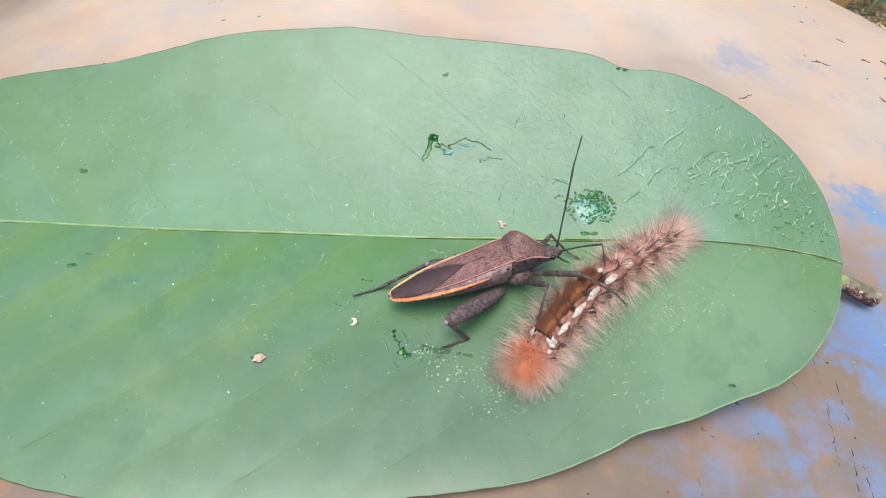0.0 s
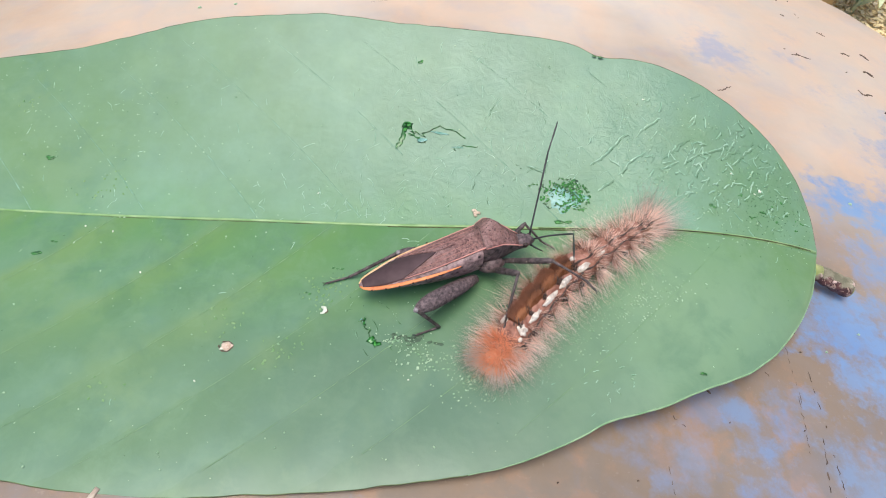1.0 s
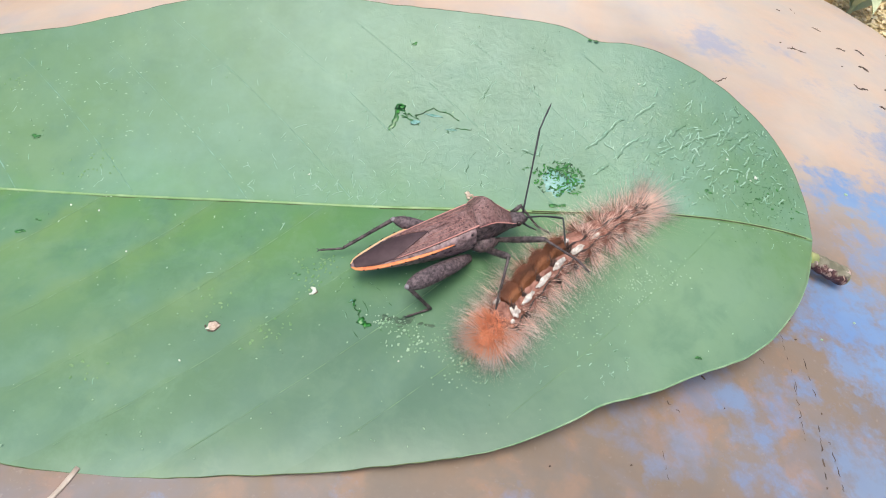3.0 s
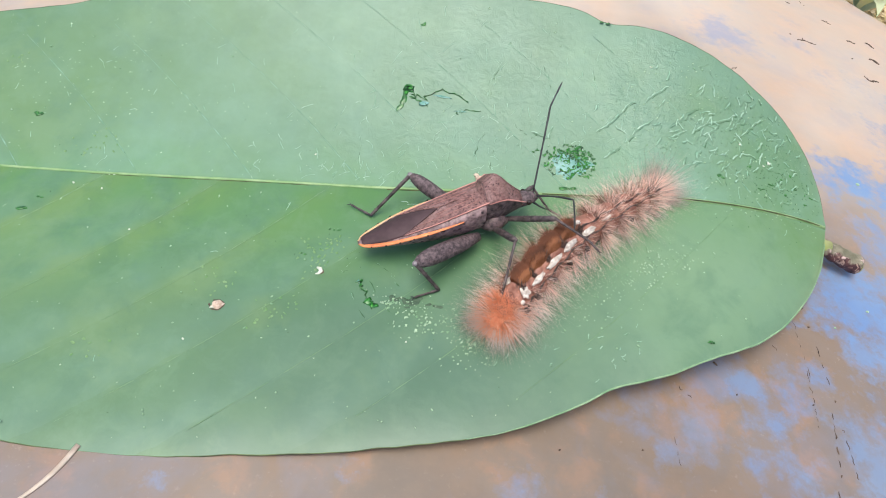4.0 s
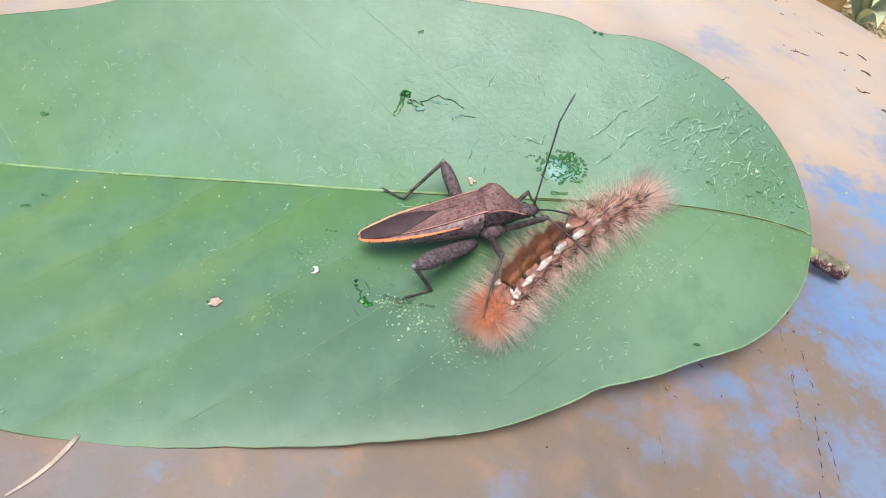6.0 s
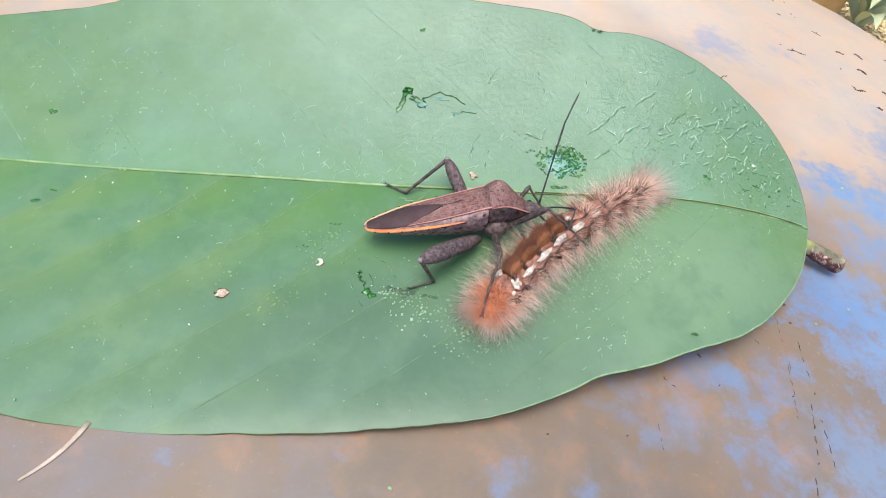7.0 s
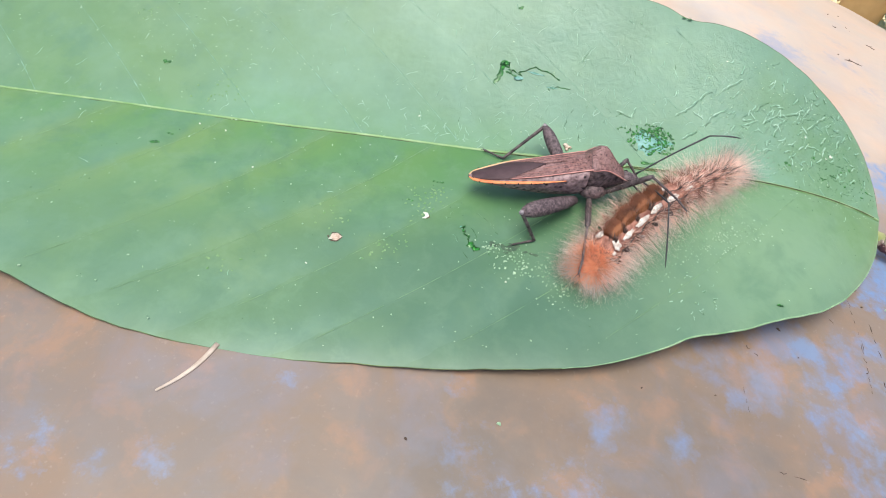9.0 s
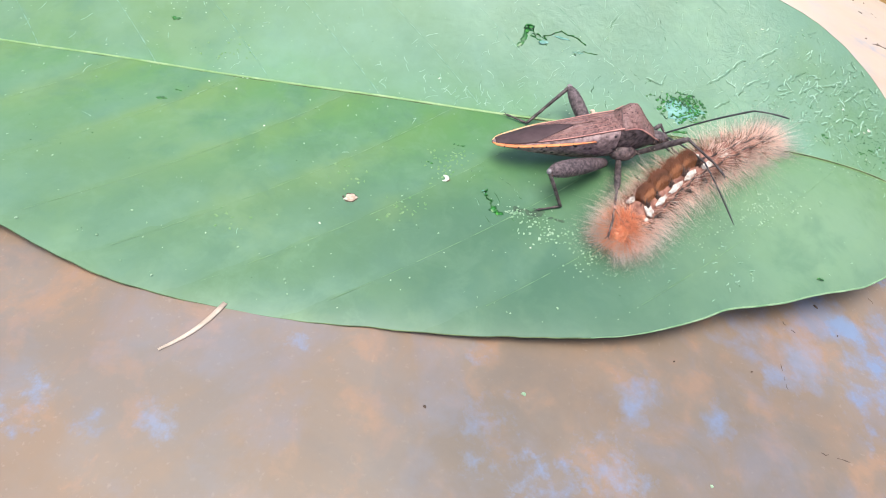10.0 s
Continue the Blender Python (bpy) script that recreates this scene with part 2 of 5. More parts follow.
def mat_seat():
    m = Mat("weathered_blue_plastic", 0.5, 0.6)
    warp = m.math("ADD", m.math("MULTIPLY", m.noise(90, 5, 0.65), 0.55), m.math("MULTIPLY", m.noise(330, 5, 0.65), 0.45))
    warp = m.math("ADD", m.math("MULTIPLY", warp, 2.0), -0.5)
    # where the blue shows through the tan dirt: place, radius, how bare
    show = None
    for x, y, r, bare in ((81, 43, 6, 1), (87, 41, 6, 1), (74, 43, 3, 0.9), (84, 28, 7, 0.75), (70, 12, 8, 0.95), (61, 13, 3, 0.6), (77, 3, 9, 0.95), (66, 3, 3, 0.8), (57, -1.5, 1.8, 0.7), (52, -6, 3.2, 0.6), (48.5, -11.5, 4, 0.7), (49.6, -16, 4.5, 0.65),
                          (44.5, -6, 2.2, 0.7), (41, -4.5, 3, 0.4), (36, -12.5, 2.8, 0.4), (27.7, -10.7, 3, 0.35), (31.5, -17, 1.8, 0.45), (44, -16.5, 2, 0.6), (66, -16, 7, 0.65), (58, -30, 6, 0.6), (95, 22, 12, 0.9), (104, 62, 9, 0.6), (22, -26, 1.7, 0.5), (11.4, -25.3, 2.1, 0.5), (64.7, 95.4, 6, 0.5), (68, 92, 4, 0.35), (82.5, 101, 1.9, 0.42), (85.5, 98.6, 1.9, 0.42), (88, 96.5, 1.7, 0.35)):
        blot = m.math("MULTIPLY", m.near(x * MM, y * MM, r * MM, r * 0.75 * MM, warp), bare)
        show = blot if show is None else m.math("MAXIMUM", show, blot)
    broken = m.grey(m.noise(330, 5, 0.65), 0.4, 0.58)
    warp = m.math("ADD", m.math("MULTIPLY", m.noise(260, 5, 0.7), 0.5), m.math("MULTIPLY", m.noise(700, 5, 0.7), 0.5))
    warp = m.math("ADD", m.math("MULTIPLY", warp, 2.2), -0.6)
    for x, y, r, bare in ((8.3, -34.5, 2.6, 0.5), (0, -38.3, 2.4, 0.55), (-7.2, -33.3, 2.4, 0.35), (-7.4, -37.6, 1.3, 0.5), (-9.2, -24.1, 0.9, 0.6), (-31.3, -27.8, 1.4, 0.5), (-42.4, -39.8, 1.3, 0.5), (-49, -41.8, 0.9, 0.5), (-57.3, -40.5, 2, 0.55),
                          (88.5, 86.4, 3, 0.3), (97.5, 85.6, 3.5, 0.3), (88.4, 113.7, 3, 0.22), (-60, -60, 5, 0.5), (20, -45, 3, 0.5)):
        show = m.math("MAXIMUM", show, m.math("MULTIPLY", m.near(x * MM, y * MM, r * MM, r * 0.9 * MM, warp), m.math("MULTIPLY", broken, bare * 0.9)))
    # a thin greyish blue cast where the dirt is worn
    loose = m.grey(m.noise(85, 6, 0.62, 0.4), 0.5, 0.66)
    show = m.math("MAXIMUM", show, m.math("MULTIPLY", loose, 0.14))
    show = m.math("MULTIPLY", show, m.ramp(m.noise(420, 4, 0.6), [(0.3, (0.6,) * 3), (0.5, (1.0,) * 3)]))
    tan = m.mix(m.grey(m.noise(40, 5), 0.35, 0.65), (0.2, 0.146, 0.105), (0.215, 0.14, 0.088))
    tan = m.mix(m.math("MULTIPLY", m.grey(m.noise(110, 5), 0.45, 0.7), 0.6), tan, (0.205, 0.172, 0.15))
    tan = m.mix(m.math("MULTIPLY", m.grey(m.noise(600, 4), 0.5, 0.72), 0.35), tan, (0.19, 0.145, 0.115))
    tan = m.mix(m.math("MULTIPLY", m.grey(m.noise(1400, 4), 0.62, 0.74), 0.15), tan, (0.5, 0.42, 0.36))
    tan = m.mix(m.math("MULTIPLY", m.grey(m.noise(120, 6, 0.65, 0.3), 0.52, 0.63), 0.55), tan, (0.31, 0.175, 0.1))
    tan = m.mix(m.math("MULTIPLY", m.grey(m.noise(70, 5, 0.6, 0.5), 0.5, 0.62), 0.38), tan, (0.14, 0.132, 0.13))
    # grey-brown grime towards the near rim, which also paints in the shade there
    for x, y, r in ((-20, -50, 16), (12, -44, 15), (26, -25, 9), (-5, -33, 7), (45, -40, 10)):
        tan = m.mix(m.math("MULTIPLY", m.near(x * MM, y * MM, r * MM, r * MM, m.noise(60, 5, 0.65)), 0.45), tan, (0.115, 0.095, 0.075))
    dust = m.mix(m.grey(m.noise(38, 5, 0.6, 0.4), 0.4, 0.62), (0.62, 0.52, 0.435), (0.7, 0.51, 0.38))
    # pale dust towards the rim, its colour also carrying the far side's brighter light
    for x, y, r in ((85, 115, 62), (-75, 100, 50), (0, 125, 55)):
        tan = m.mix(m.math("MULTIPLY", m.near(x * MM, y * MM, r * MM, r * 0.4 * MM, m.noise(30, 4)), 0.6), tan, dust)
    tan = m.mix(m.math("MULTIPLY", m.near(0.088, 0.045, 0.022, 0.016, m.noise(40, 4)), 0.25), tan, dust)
    blue = m.mix(m.grey(m.noise(70, 3), 0.3, 0.7), (0.12, 0.215, 0.41), (0.17, 0.265, 0.42))
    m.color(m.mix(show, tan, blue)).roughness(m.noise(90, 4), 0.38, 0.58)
    m.bump(m.noise(300, 5), 0.00008, 0.6)
    return m.m


M_LEAF = mat_leaf()
M_SEAT = mat_seat()
M_RIB = mat_two("midrib_green", (0.17, 0.3, 0.11), (0.29, 0.41, 0.2), 300, 0.45)
M_RIBSHADOW = mat_two("midrib_shadow", (0.035, 0.04, 0.014), (0.09, 0.11, 0.035), 700, 0.6)
M_PALERIM = mat_two("leaf_rim_pale", (0.14, 0.27, 0.13), (0.26, 0.38, 0.22), 500, 0.45)
M_NEARVEIN = mat_two("side_vein_green", (0.11, 0.225, 0.1), (0.18, 0.3, 0.15), 700, 0.45)
M_FARVEIN = mat_two("far_vein_green", (0.12, 0.25, 0.16), (0.24, 0.39, 0.28), 700, 0.45)
M_EDGE = mat_two("leaf_edge_green", (0.035, 0.05, 0.02), (0.12, 0.17, 0.07), 260, 0.5)


def mat_bark():
    m = Mat("stalk_bark", 0.6, 0.45)
    dark = m.mix(m.grey(m.noise(900, 4), 0.35, 0.65), (0.035, 0.01, 0.011), (0.12, 0.045, 0.04))
    pale = m.mix(m.grey(m.noise(700, 4), 0.35, 0.65), (0.13, 0.12, 0.075), (0.26, 0.23, 0.16))
    pale = m.mix(m.grey(m.noise(520, 4), 0.58, 0.64), pale, (0.6, 0.44, 0.4))
    sep = m.t.nodes.new("ShaderNodeSeparateXYZ")
    m.link(m.co, sep.inputs[0])
    # the flaking patch lies on the side towards the seat's near edge
    low = m.math("ADD", m.math("MULTIPLY", m.math("SUBTRACT", 0.0212, m.math("ADD", sep.outputs["Y"], m.math("MULTIPLY", m.math("SUBTRACT", sep.outputs["X"], 0.0628), 0.28))), 500.0), m.math("MULTIPLY", m.math("SUBTRACT", m.noise(420, 4), 0.5), 2.6))
    dark = m.mix(m.grey(m.noise(1100, 3, 0.5, 1.0), 0.56, 0.64), dark, (0.34, 0.22, 0.17))
    m.color(m.mix(m.grey(low, 0.0, 0.25), pale, dark)).bump(m.noise(600, 5), 0.0003)
    return m.m


M_BARK = mat_bark()
M_STALK = mat_two("stalk_green", (0.26, 0.3, 0.1), (0.36, 0.36, 0.16), 300, 0.6)
M_CUT = mat_two("stalk_cut", (0.26, 0.27, 0.09), (0.42, 0.37, 0.2), 800, 0.7)
M_WHITE = mat_two("pale_speck", (0.17, 0.31, 0.17), (0.42, 0.54, 0.38), 900, 0.5)
M_FLAKE = mat_two("white_flake", (0.5, 0.52, 0.42), (0.72, 0.72, 0.62), 1200, 0.6)
# pale scuffs, and the painted highlights of the wrinkles
M_SCUFFLIGHT = mat_two("scuff_highlight", (0.2, 0.36, 0.24), (0.38, 0.53, 0.41), 500, 0.5)
# painted shadow lines beside wrinkles, and dark green crumbs
M_SHADECRUMB = mat_two("leaf_shade_crumb", (0.012, 0.06, 0.016), (0.04, 0.13, 0.04), 600, 0.4)
M_DARKBIT = mat_two("dark_crumb", (0.04, 0.025, 0.018), (0.13, 0.085, 0.06), 900, 0.8)
M_SPOT = mat_two("scab", (0.42, 0.28, 0.2), (0.7, 0.58, 0.47), 1500, 0.7, 0.0002)
M_YELLOW = mat_two("yellow_blemish", (0.1, 0.225, 0.075), (0.21, 0.33, 0.15), 600, 0.55)
M_SAP = mat_two("wet_green", (0.012, 0.07, 0.012), (0.04, 0.21, 0.032), 1200, 0.3, 0.0, 0.6)
M_SMEAR = mat_two("torn_green", (0.008, 0.045, 0.01), (0.022, 0.17, 0.022), 1500, 0.3, 0.0, 0.6)
M_STRAW = mat_two("straw", (0.36, 0.28, 0.22), (0.52, 0.43, 0.35), 400, 0.6)
# wet sap, the sky's sheen on it partly mixed into the pale colour
M_FILM = mat_two("wet_film", (0.09, 0.24, 0.18), (0.21, 0.4, 0.36), 500, 0.22, 0.00005, 0.9)
M_VIVID = mat_two("torn_bright_green", (0.012, 0.13, 0.012), (0.04, 0.26, 0.025), 1500, 0.3, 0.0, 0.5)
M_SMUDGE = mat_two("grey_smudge", (0.035, 0.075, 0.042), (0.07, 0.12, 0.07), 900, 0.6)


def mat_shell():
    m = Mat("bug_shell", 0.55, 0.35)
    c = m.mix(m.grey(m.noise(2800, 5, 0.7), 0.38, 0.62), (0.07, 0.03, 0.029), (0.28, 0.145, 0.132))
    c = m.mix(m.math("MULTIPLY", m.grey(m.noise(400, 3), 0.45, 0.7), 0.5), c, (0.19, 0.095, 0.08))
    c = m.mix(m.math("MULTIPLY", m.grey(m.noise(260, 4, 0.6, 0.5), 0.5, 0.7), 0.55), c, (0.36, 0.23, 0.22))
    # scattered dark pits
    c = m.mix(m.math("MULTIPLY", m.ramp(m.voronoi(2600), [(0.2, (1, 1, 1)), (0.32, (0, 0, 0))]), m.grey(m.noise(700, 3), 0.42, 0.56)), c, (0.04, 0.016, 0.018))
    m.color(c).bump(m.noise(5200, 4, 0.7), 0.00012, 0.8).bump(m.noise(900, 4), 0.00012, 0.6)
    return m.m


def mat_belly():
    m = Mat("bug_belly", 0.55, 0.35)
    c = m.mix(m.grey(m.noise(1300, 5), 0.35, 0.65), (0.1, 0.06, 0.062), (0.35, 0.235, 0.23))
    c = m.mix(m.math("MULTIPLY", m.ramp(m.voronoi(1100), [(0.22, (1, 1, 1)), (0.36, (0, 0, 0))]), m.grey(m.noise(650, 3), 0.3, 0.45)), c, (0.016, 0.012, 0.014))
    c = m.mix(m.math("MULTIPLY", m.grey(m.noise(420, 4), 0.5, 0.68), 0.6), c, (0.05, 0.03, 0.034))
    m.color(c).bump(m.voronoi(1800), 0.0001, 0.7)
    return m.m


M_SHELL, M_BELLY = mat_shell(), mat_belly()
M_BREAST = mat_two("bug_breast", (0.025, 0.017, 0.018), (0.2, 0.135, 0.135), 1300, 0.55, 0.0001)
M_WING = mat_two("bug_membrane", (0.05, 0.029, 0.032), (0.082, 0.05, 0.054), 350, 0.62, 0.00003, 0.25)
M_ORANGE = mat_two("bug_orange", (0.55, 0.15, 0.06), (0.72, 0.27, 0.1), 900, 0.5)
M_AMBER = mat_two("bug_amber", (0.58, 0.33, 0.16), (0.68, 0.43, 0.24), 900, 0.5)
M_RED = mat_two("bug_red_line", (0.4, 0.16, 0.14), (0.55, 0.26, 0.22), 900, 0.5)
M_REDVEIN = mat_two("bug_red_vein", (0.2, 0.085, 0.075), (0.36, 0.17, 0.145), 900, 0.5)
M_LEG = mat_two("bug_leg", (0.028, 0.02, 0.02), (0.12, 0.09, 0.09), 1600, 0.55, 0.00008)
M_THIGH = mat_two("bug_thigh", (0.04, 0.027, 0.03), (0.165, 0.118, 0.124), 2200, 0.6, 0.0001)
M_FEELER = mat_two("bug_feeler", (0.02, 0.02, 0.022), (0.05, 0.05, 0.055), 900, 0.5)
M_EYE = mat_two("bug_eye", (0.02, 0.014, 0.012), (0.05, 0.03, 0.025), 2500, 0.25)
M_JOINT = mat_two("bug_joint", (0.18, 0.15, 0.16), (0.28, 0.25, 0.26), 2000, 0.5)

M_BODY = mat_two("caterpillar_skin", (0.16, 0.06, 0.04), (0.4, 0.195, 0.145), 900, 0.7, 0.0001)
M_TAN = mat_two("hair_tan", (0.86, 0.475, 0.365), (0.92, 0.63, 0.51), 500, 0.5)
M_PALE = mat_two("hair_pale", (0.9, 0.64, 0.52), (0.95, 0.78, 0.68), 500, 0.5)
M_BROWN = mat_two("hair_brown", (0.07, 0.021, 0.008), (0.19, 0.06, 0.024), 350, 0.45)
M_CARAMEL = mat_two("hair_caramel", (0.17, 0.06, 0.025), (0.34, 0.135, 0.06), 350, 0.45)
M_ORANGEHAIR = mat_two("hair_orange", (0.78, 0.27, 0.13), (0.88, 0.41, 0.24), 500, 0.5)
M_HEAD = mat_two("caterpillar_head", (0.46, 0.16, 0.075), (0.66, 0.28, 0.15), 900, 0.5)
M_DARKHAIR = mat_two("hair_dark", (0.03, 0.018, 0.014), (0.1, 0.06, 0.05), 500, 0.5)
M_GREYHAIR = mat_two("hair_grey", (0.5, 0.4, 0.34), (0.68, 0.56, 0.48), 500, 0.6)
M_TUFT = mat_two("white_scales", (0.4, 0.33, 0.28), (0.78, 0.72, 0.65), 1800, 0.7, 0.0002)

M_SOIL = mat_two("soil", (0.56, 0.45, 0.24), (0.68, 0.56, 0.34), 30, 0.95, 0.004)
M_DRY = mat_two("dry_leaf", (0.7, 0.55, 0.32), (0.85, 0.7, 0.45), 60, 0.8)
M_DRY2 = mat_two("dry_leaf_dark", (0.66, 0.53, 0.29), (0.78, 0.65, 0.38), 60, 0.8)
M_POST = mat_two("post_wood", (0.38, 0.24, 0.1), (0.5, 0.33, 0.15), 25, 0.7, 0.0003)
M_WEED = mat_two("weed_green", (0.5, 0.56, 0.34), (0.6, 0.64, 0.44), 60, 0.55)
M_LEGBLUE = mat_two("stool_leg_blue", (0.15, 0.24, 0.5), (0.3, 0.33, 0.5), 40, 0.5)


# ---- mesh helpers ----
class Geo:
    """Vertices and faces that become one mesh."""

    def __init__(self):
        self.v, self.f = [], []

    def grid(self, rows, closed=False, flip=False):
        base, n = len(self.v), len(rows[0])
        for r in rows:
            self.v += [tuple(p) for p in r]
        for i in range(len(rows) - 1):
            for j in range(n if closed else n - 1):
                k = (j + 1) % n
                q = (base + i * n + j, base + i * n + k, base + (i + 1) * n + k, base + (i + 1) * n + j)
                self.f.append(q[::-1] if flip else q)
        return self

    def cap(self, ring, flip=False):
        base = len(self.v)
        self.v += [tuple(p) for p in ring]
        q = tuple(range(base, base + len(ring)))
        self.f.append(q[::-1] if flip else q)
        return self

    def tube(self, pts, radii, sides=8, flat=1.0):
        """A tube along pts; radii: one or one a point."""
        pts = [Vector(p) for p in pts]
        if not hasattr(radii, "__len__"):
            radii = [radii] * len(pts)
        rows = []
        side = None
        for i, p in enumerate(pts):
            d = (pts[min(i + 1, len(pts) - 1)] - pts[max(i - 1, 0)]).normalized()
            if side is None:
                side = d.cross(Vector((0, 0, 1)))
                if side.length < 1e-4:
                    side = d.cross(Vector((0, 1, 0)))
            side = (side - d * side.dot(d)).normalized()
            up = side.cross(d)
            rows.append([p + (side * math.cos(a) + up * math.sin(a) * flat) * radii[i] for a in (2 * math.pi * k / sides for k in range(sides))])
        self.grid(rows, True)
        self.cap(rows[0])
        self.cap(rows[-1], True)
        return self

    def strand(self, p, q, r, bend=None):
        """A thin three-sided hair from p to its point q, bowed by bend."""
        p, q = Vector(p), Vector(q)
        d = (q - p).normalized()
        s = d.cross(Vector((0.31, 0.52, 0.8)))
        s.normalize()
        u = s.cross(d)
        mid = (p + q) / 2 + (bend or Vector((0, 0, 0)))
        b = len(self.v)
        for c, k in ((p, 1.0), (mid, 0.75)):
            for a in (0.0, 2.094, 4.189):
                self.v.append(tuple(c + (s * math.cos(a) + u * math.sin(a)) * r * k))
        self.v.append(tuple(q))
        for i in range(3):
            j = (i + 1) % 3
            self.f += [(b + i, b + j, b + 3 + j, b + 3 + i), (b + 3 + i, b + 3 + j, b + 6)]
        return self

    def blob(self, c, rx, ry, rz, seed=0, wob=0.25, n=8, m=5, turn=0.0):
        """An uneven lump."""
        rg = random.Random(seed)
        ca, sa = math.cos(turn), math.sin(turn)
        wobble = [1 + rg.uniform(-wob, wob) for _ in range(n)]
        rows = []
        for i in range(m + 1):
            th = math.pi * i / m
            ring = []
            for j in range(n):
                a = 2 * math.pi * j / n
                x, y = rx * math.sin(th) * math.cos(a) * wobble[j], ry * math.sin(th) * math.sin(a) * wobble[j]
                ring.append((c[0] + x * ca - y * sa, c[1] + x * sa + y * ca, c[2] + rz * math.cos(th)))
            rows.append(ring)
        return self.grid(rows, True, True)

    def mesh(self, name, scale=1.0, smooth=True):
        me = bpy.data.meshes.new(name)
        me.from_pydata([(x * scale, y * scale, z * scale) for x, y, z in self.v], [], self.f)
        bm = bmesh.new()
        bm.from_mesh(me)
        bmesh.ops.remove_doubles(bm, verts=bm.verts, dist=1e-7)
        bmesh.ops.recalc_face_normals(bm, faces=bm.faces)
        bm.to_mesh(me)
        bm.free()
        if smooth:
            me.shade_smooth()
        return me

    def raw(self, name, scale=1.0):
        """The same without tidying, for many small pieces."""
        me = bpy.data.meshes.new(name)
        me.from_pydata([(x * scale, y * scale, z * scale) for x, y, z in self.v], [], self.f)
        me.shade_smooth()
        return me


def part(name, me, material, parent=None, label="", at=None):
    ob = new(name, me)
    me.materials.append(material)
    if parent is not None:
        ob.parent = parent
    if at is not None:
        ob.matrix_basis = at
    if label:
        tagged(ob, label)
    return ob


def empty(name, label, category, at=None, kind="", group=""):
    ob = new(name)
    ob.empty_display_size = 0.005
    if at is not None:
        ob.matrix_basis = at
    return tagged(ob, label, category, group, kind)


def curve_at(xs, ys, x):
    """A smooth curve through the given points, read at x (Catmull-Rom)."""
    i = min(max(int(np.searchsorted(xs, x)) - 1, 0), len(xs) - 2)
    h = xs[i + 1] - xs[i]
    t = min(max((x - xs[i]) / h, 0.0), 1.0)

    def slope(k):
        a, b = max(k - 1, 0), min(k + 1, len(xs) - 1)
        return (ys[b] - ys[a]) / (xs[b] - xs[a])

    m0, m1 = slope(i) * h, slope(i + 1) * h
    return (2 * t**3 - 3 * t**2 + 1) * ys[i] + (t**3 - 2 * t**2 + t) * m0 + (-2 * t**3 + 3 * t**2) * ys[i + 1] + (t**3 - t**2) * m1


# ---- ground and far things ----
GROUND = -0.45


def build_ground():
    g = Geo()
    steps = [-60, -20, -6, -2, -1, -0.5, -0.25, 0, 0.25, 0.5, 0.75, 1, 1.25, 1.5, 2, 4, 8, 20, 60]
    g.grid([[(x, y, GROUND + 0.02 * noise.noise((x * 2, y * 2, 0)) * (abs(x) + abs(y) < 8)) for y in steps] for x in steps])
    tagged(part("ground", g.mesh("ground"), M_SOIL), "brown soil ground strewn with litter", "ground", kind="structure")
    rg = random.Random(4)
    for material, count, label in ((M_DRY, 12000, "pale dry leaf litter on the soil"), (M_DRY2, 12000, "dark rotting leaf litter on the soil")):
        g = Geo()
        for k in range(count):
            x, y = (rg.uniform(0.3, 0.8), rg.uniform(0.45, 1.05)) if k % 2 else (rg.gauss(0.5, 0.9), rg.gauss(0.6, 0.9))
            z, a, s, tilt = GROUND + rg.uniform(0.002, 0.01), rg.uniform(0, 6.3), rg.uniform(0.0025, 0.006), rg.uniform(-0.25, 0.25)
            rows = []
            for i in range(5):
                u = i / 4 * 2 - 1
                w = 0.42 * (1 - u * u) + 0.03
                row = []
                for v in (-1, 0, 1):
                    lx, ly = u * s, v * w * s
                    row.append((x + lx * math.cos(a) - ly * math.sin(a), y + lx * math.sin(a) + ly * math.cos(a), z + abs(v) * 0.0015 + tilt * lx))
                rows.append(row)
            g.grid(rows)
        tagged(part("leaf_litter", g.raw("leaf_litter"), material), label, "leaf litter", kind="stuff")


def build_post():
    post = empty("wooden_post", "brown round wooden post standing in the litter", "post", pose(0.438, 0.688, GROUND - 0.05))
    g = Geo()
    rows = []
    for z in np.linspace(0, 0.62, 14):
        rows.append([(0.026 * (1 + 0.08 * noise.noise((a, z * 9, 2))) * math.cos(a), 0.026 * math.sin(a), z) for a in np.linspace(0, 2 * math.pi, 18, endpoint=False)])
    g.grid(rows, True).cap(rows[-1])
    part("shaft", g.mesh("shaft"), M_POST, post)


def build_weed():
    weed = empty("weed", "small green weed with narrow leaves in the litter", "plant", pose(0.488, 0.676, GROUND))
    rg = random.Random(9)
    g = Geo().tube([(0, 0, 0), (0.003, 0, 0.04), (0, 0.004, 0.08)], [0.003, 0.0025, 0.001], 6)
    part("stem", g.mesh("stem"), M_WEED, weed)
    for k in range(14):
        g = Geo()
        a, s, h = k * 2.4, rg.uniform(0.035, 0.055), 0.012 + 0.005 * k
        rows = []
        for i in range(6):
            u = i / 5
            w = 0.3 * s * math.sin(math.pi * min(u + 0.06, 1)) + 0.001
            rows.append([(u * s * math.cos(a) - v * w * math.sin(a), u * s * math.sin(a) + v * w * math.cos(a), h + 0.03 * math.sin(u * 2.5) + abs(v) * 0.004) for v in (-1, 0, 1)])
        part("leaf_blade", g.grid(rows).mesh("leaf_blade"), M_WEED, weed)


build_ground()
build_post()
build_weed()


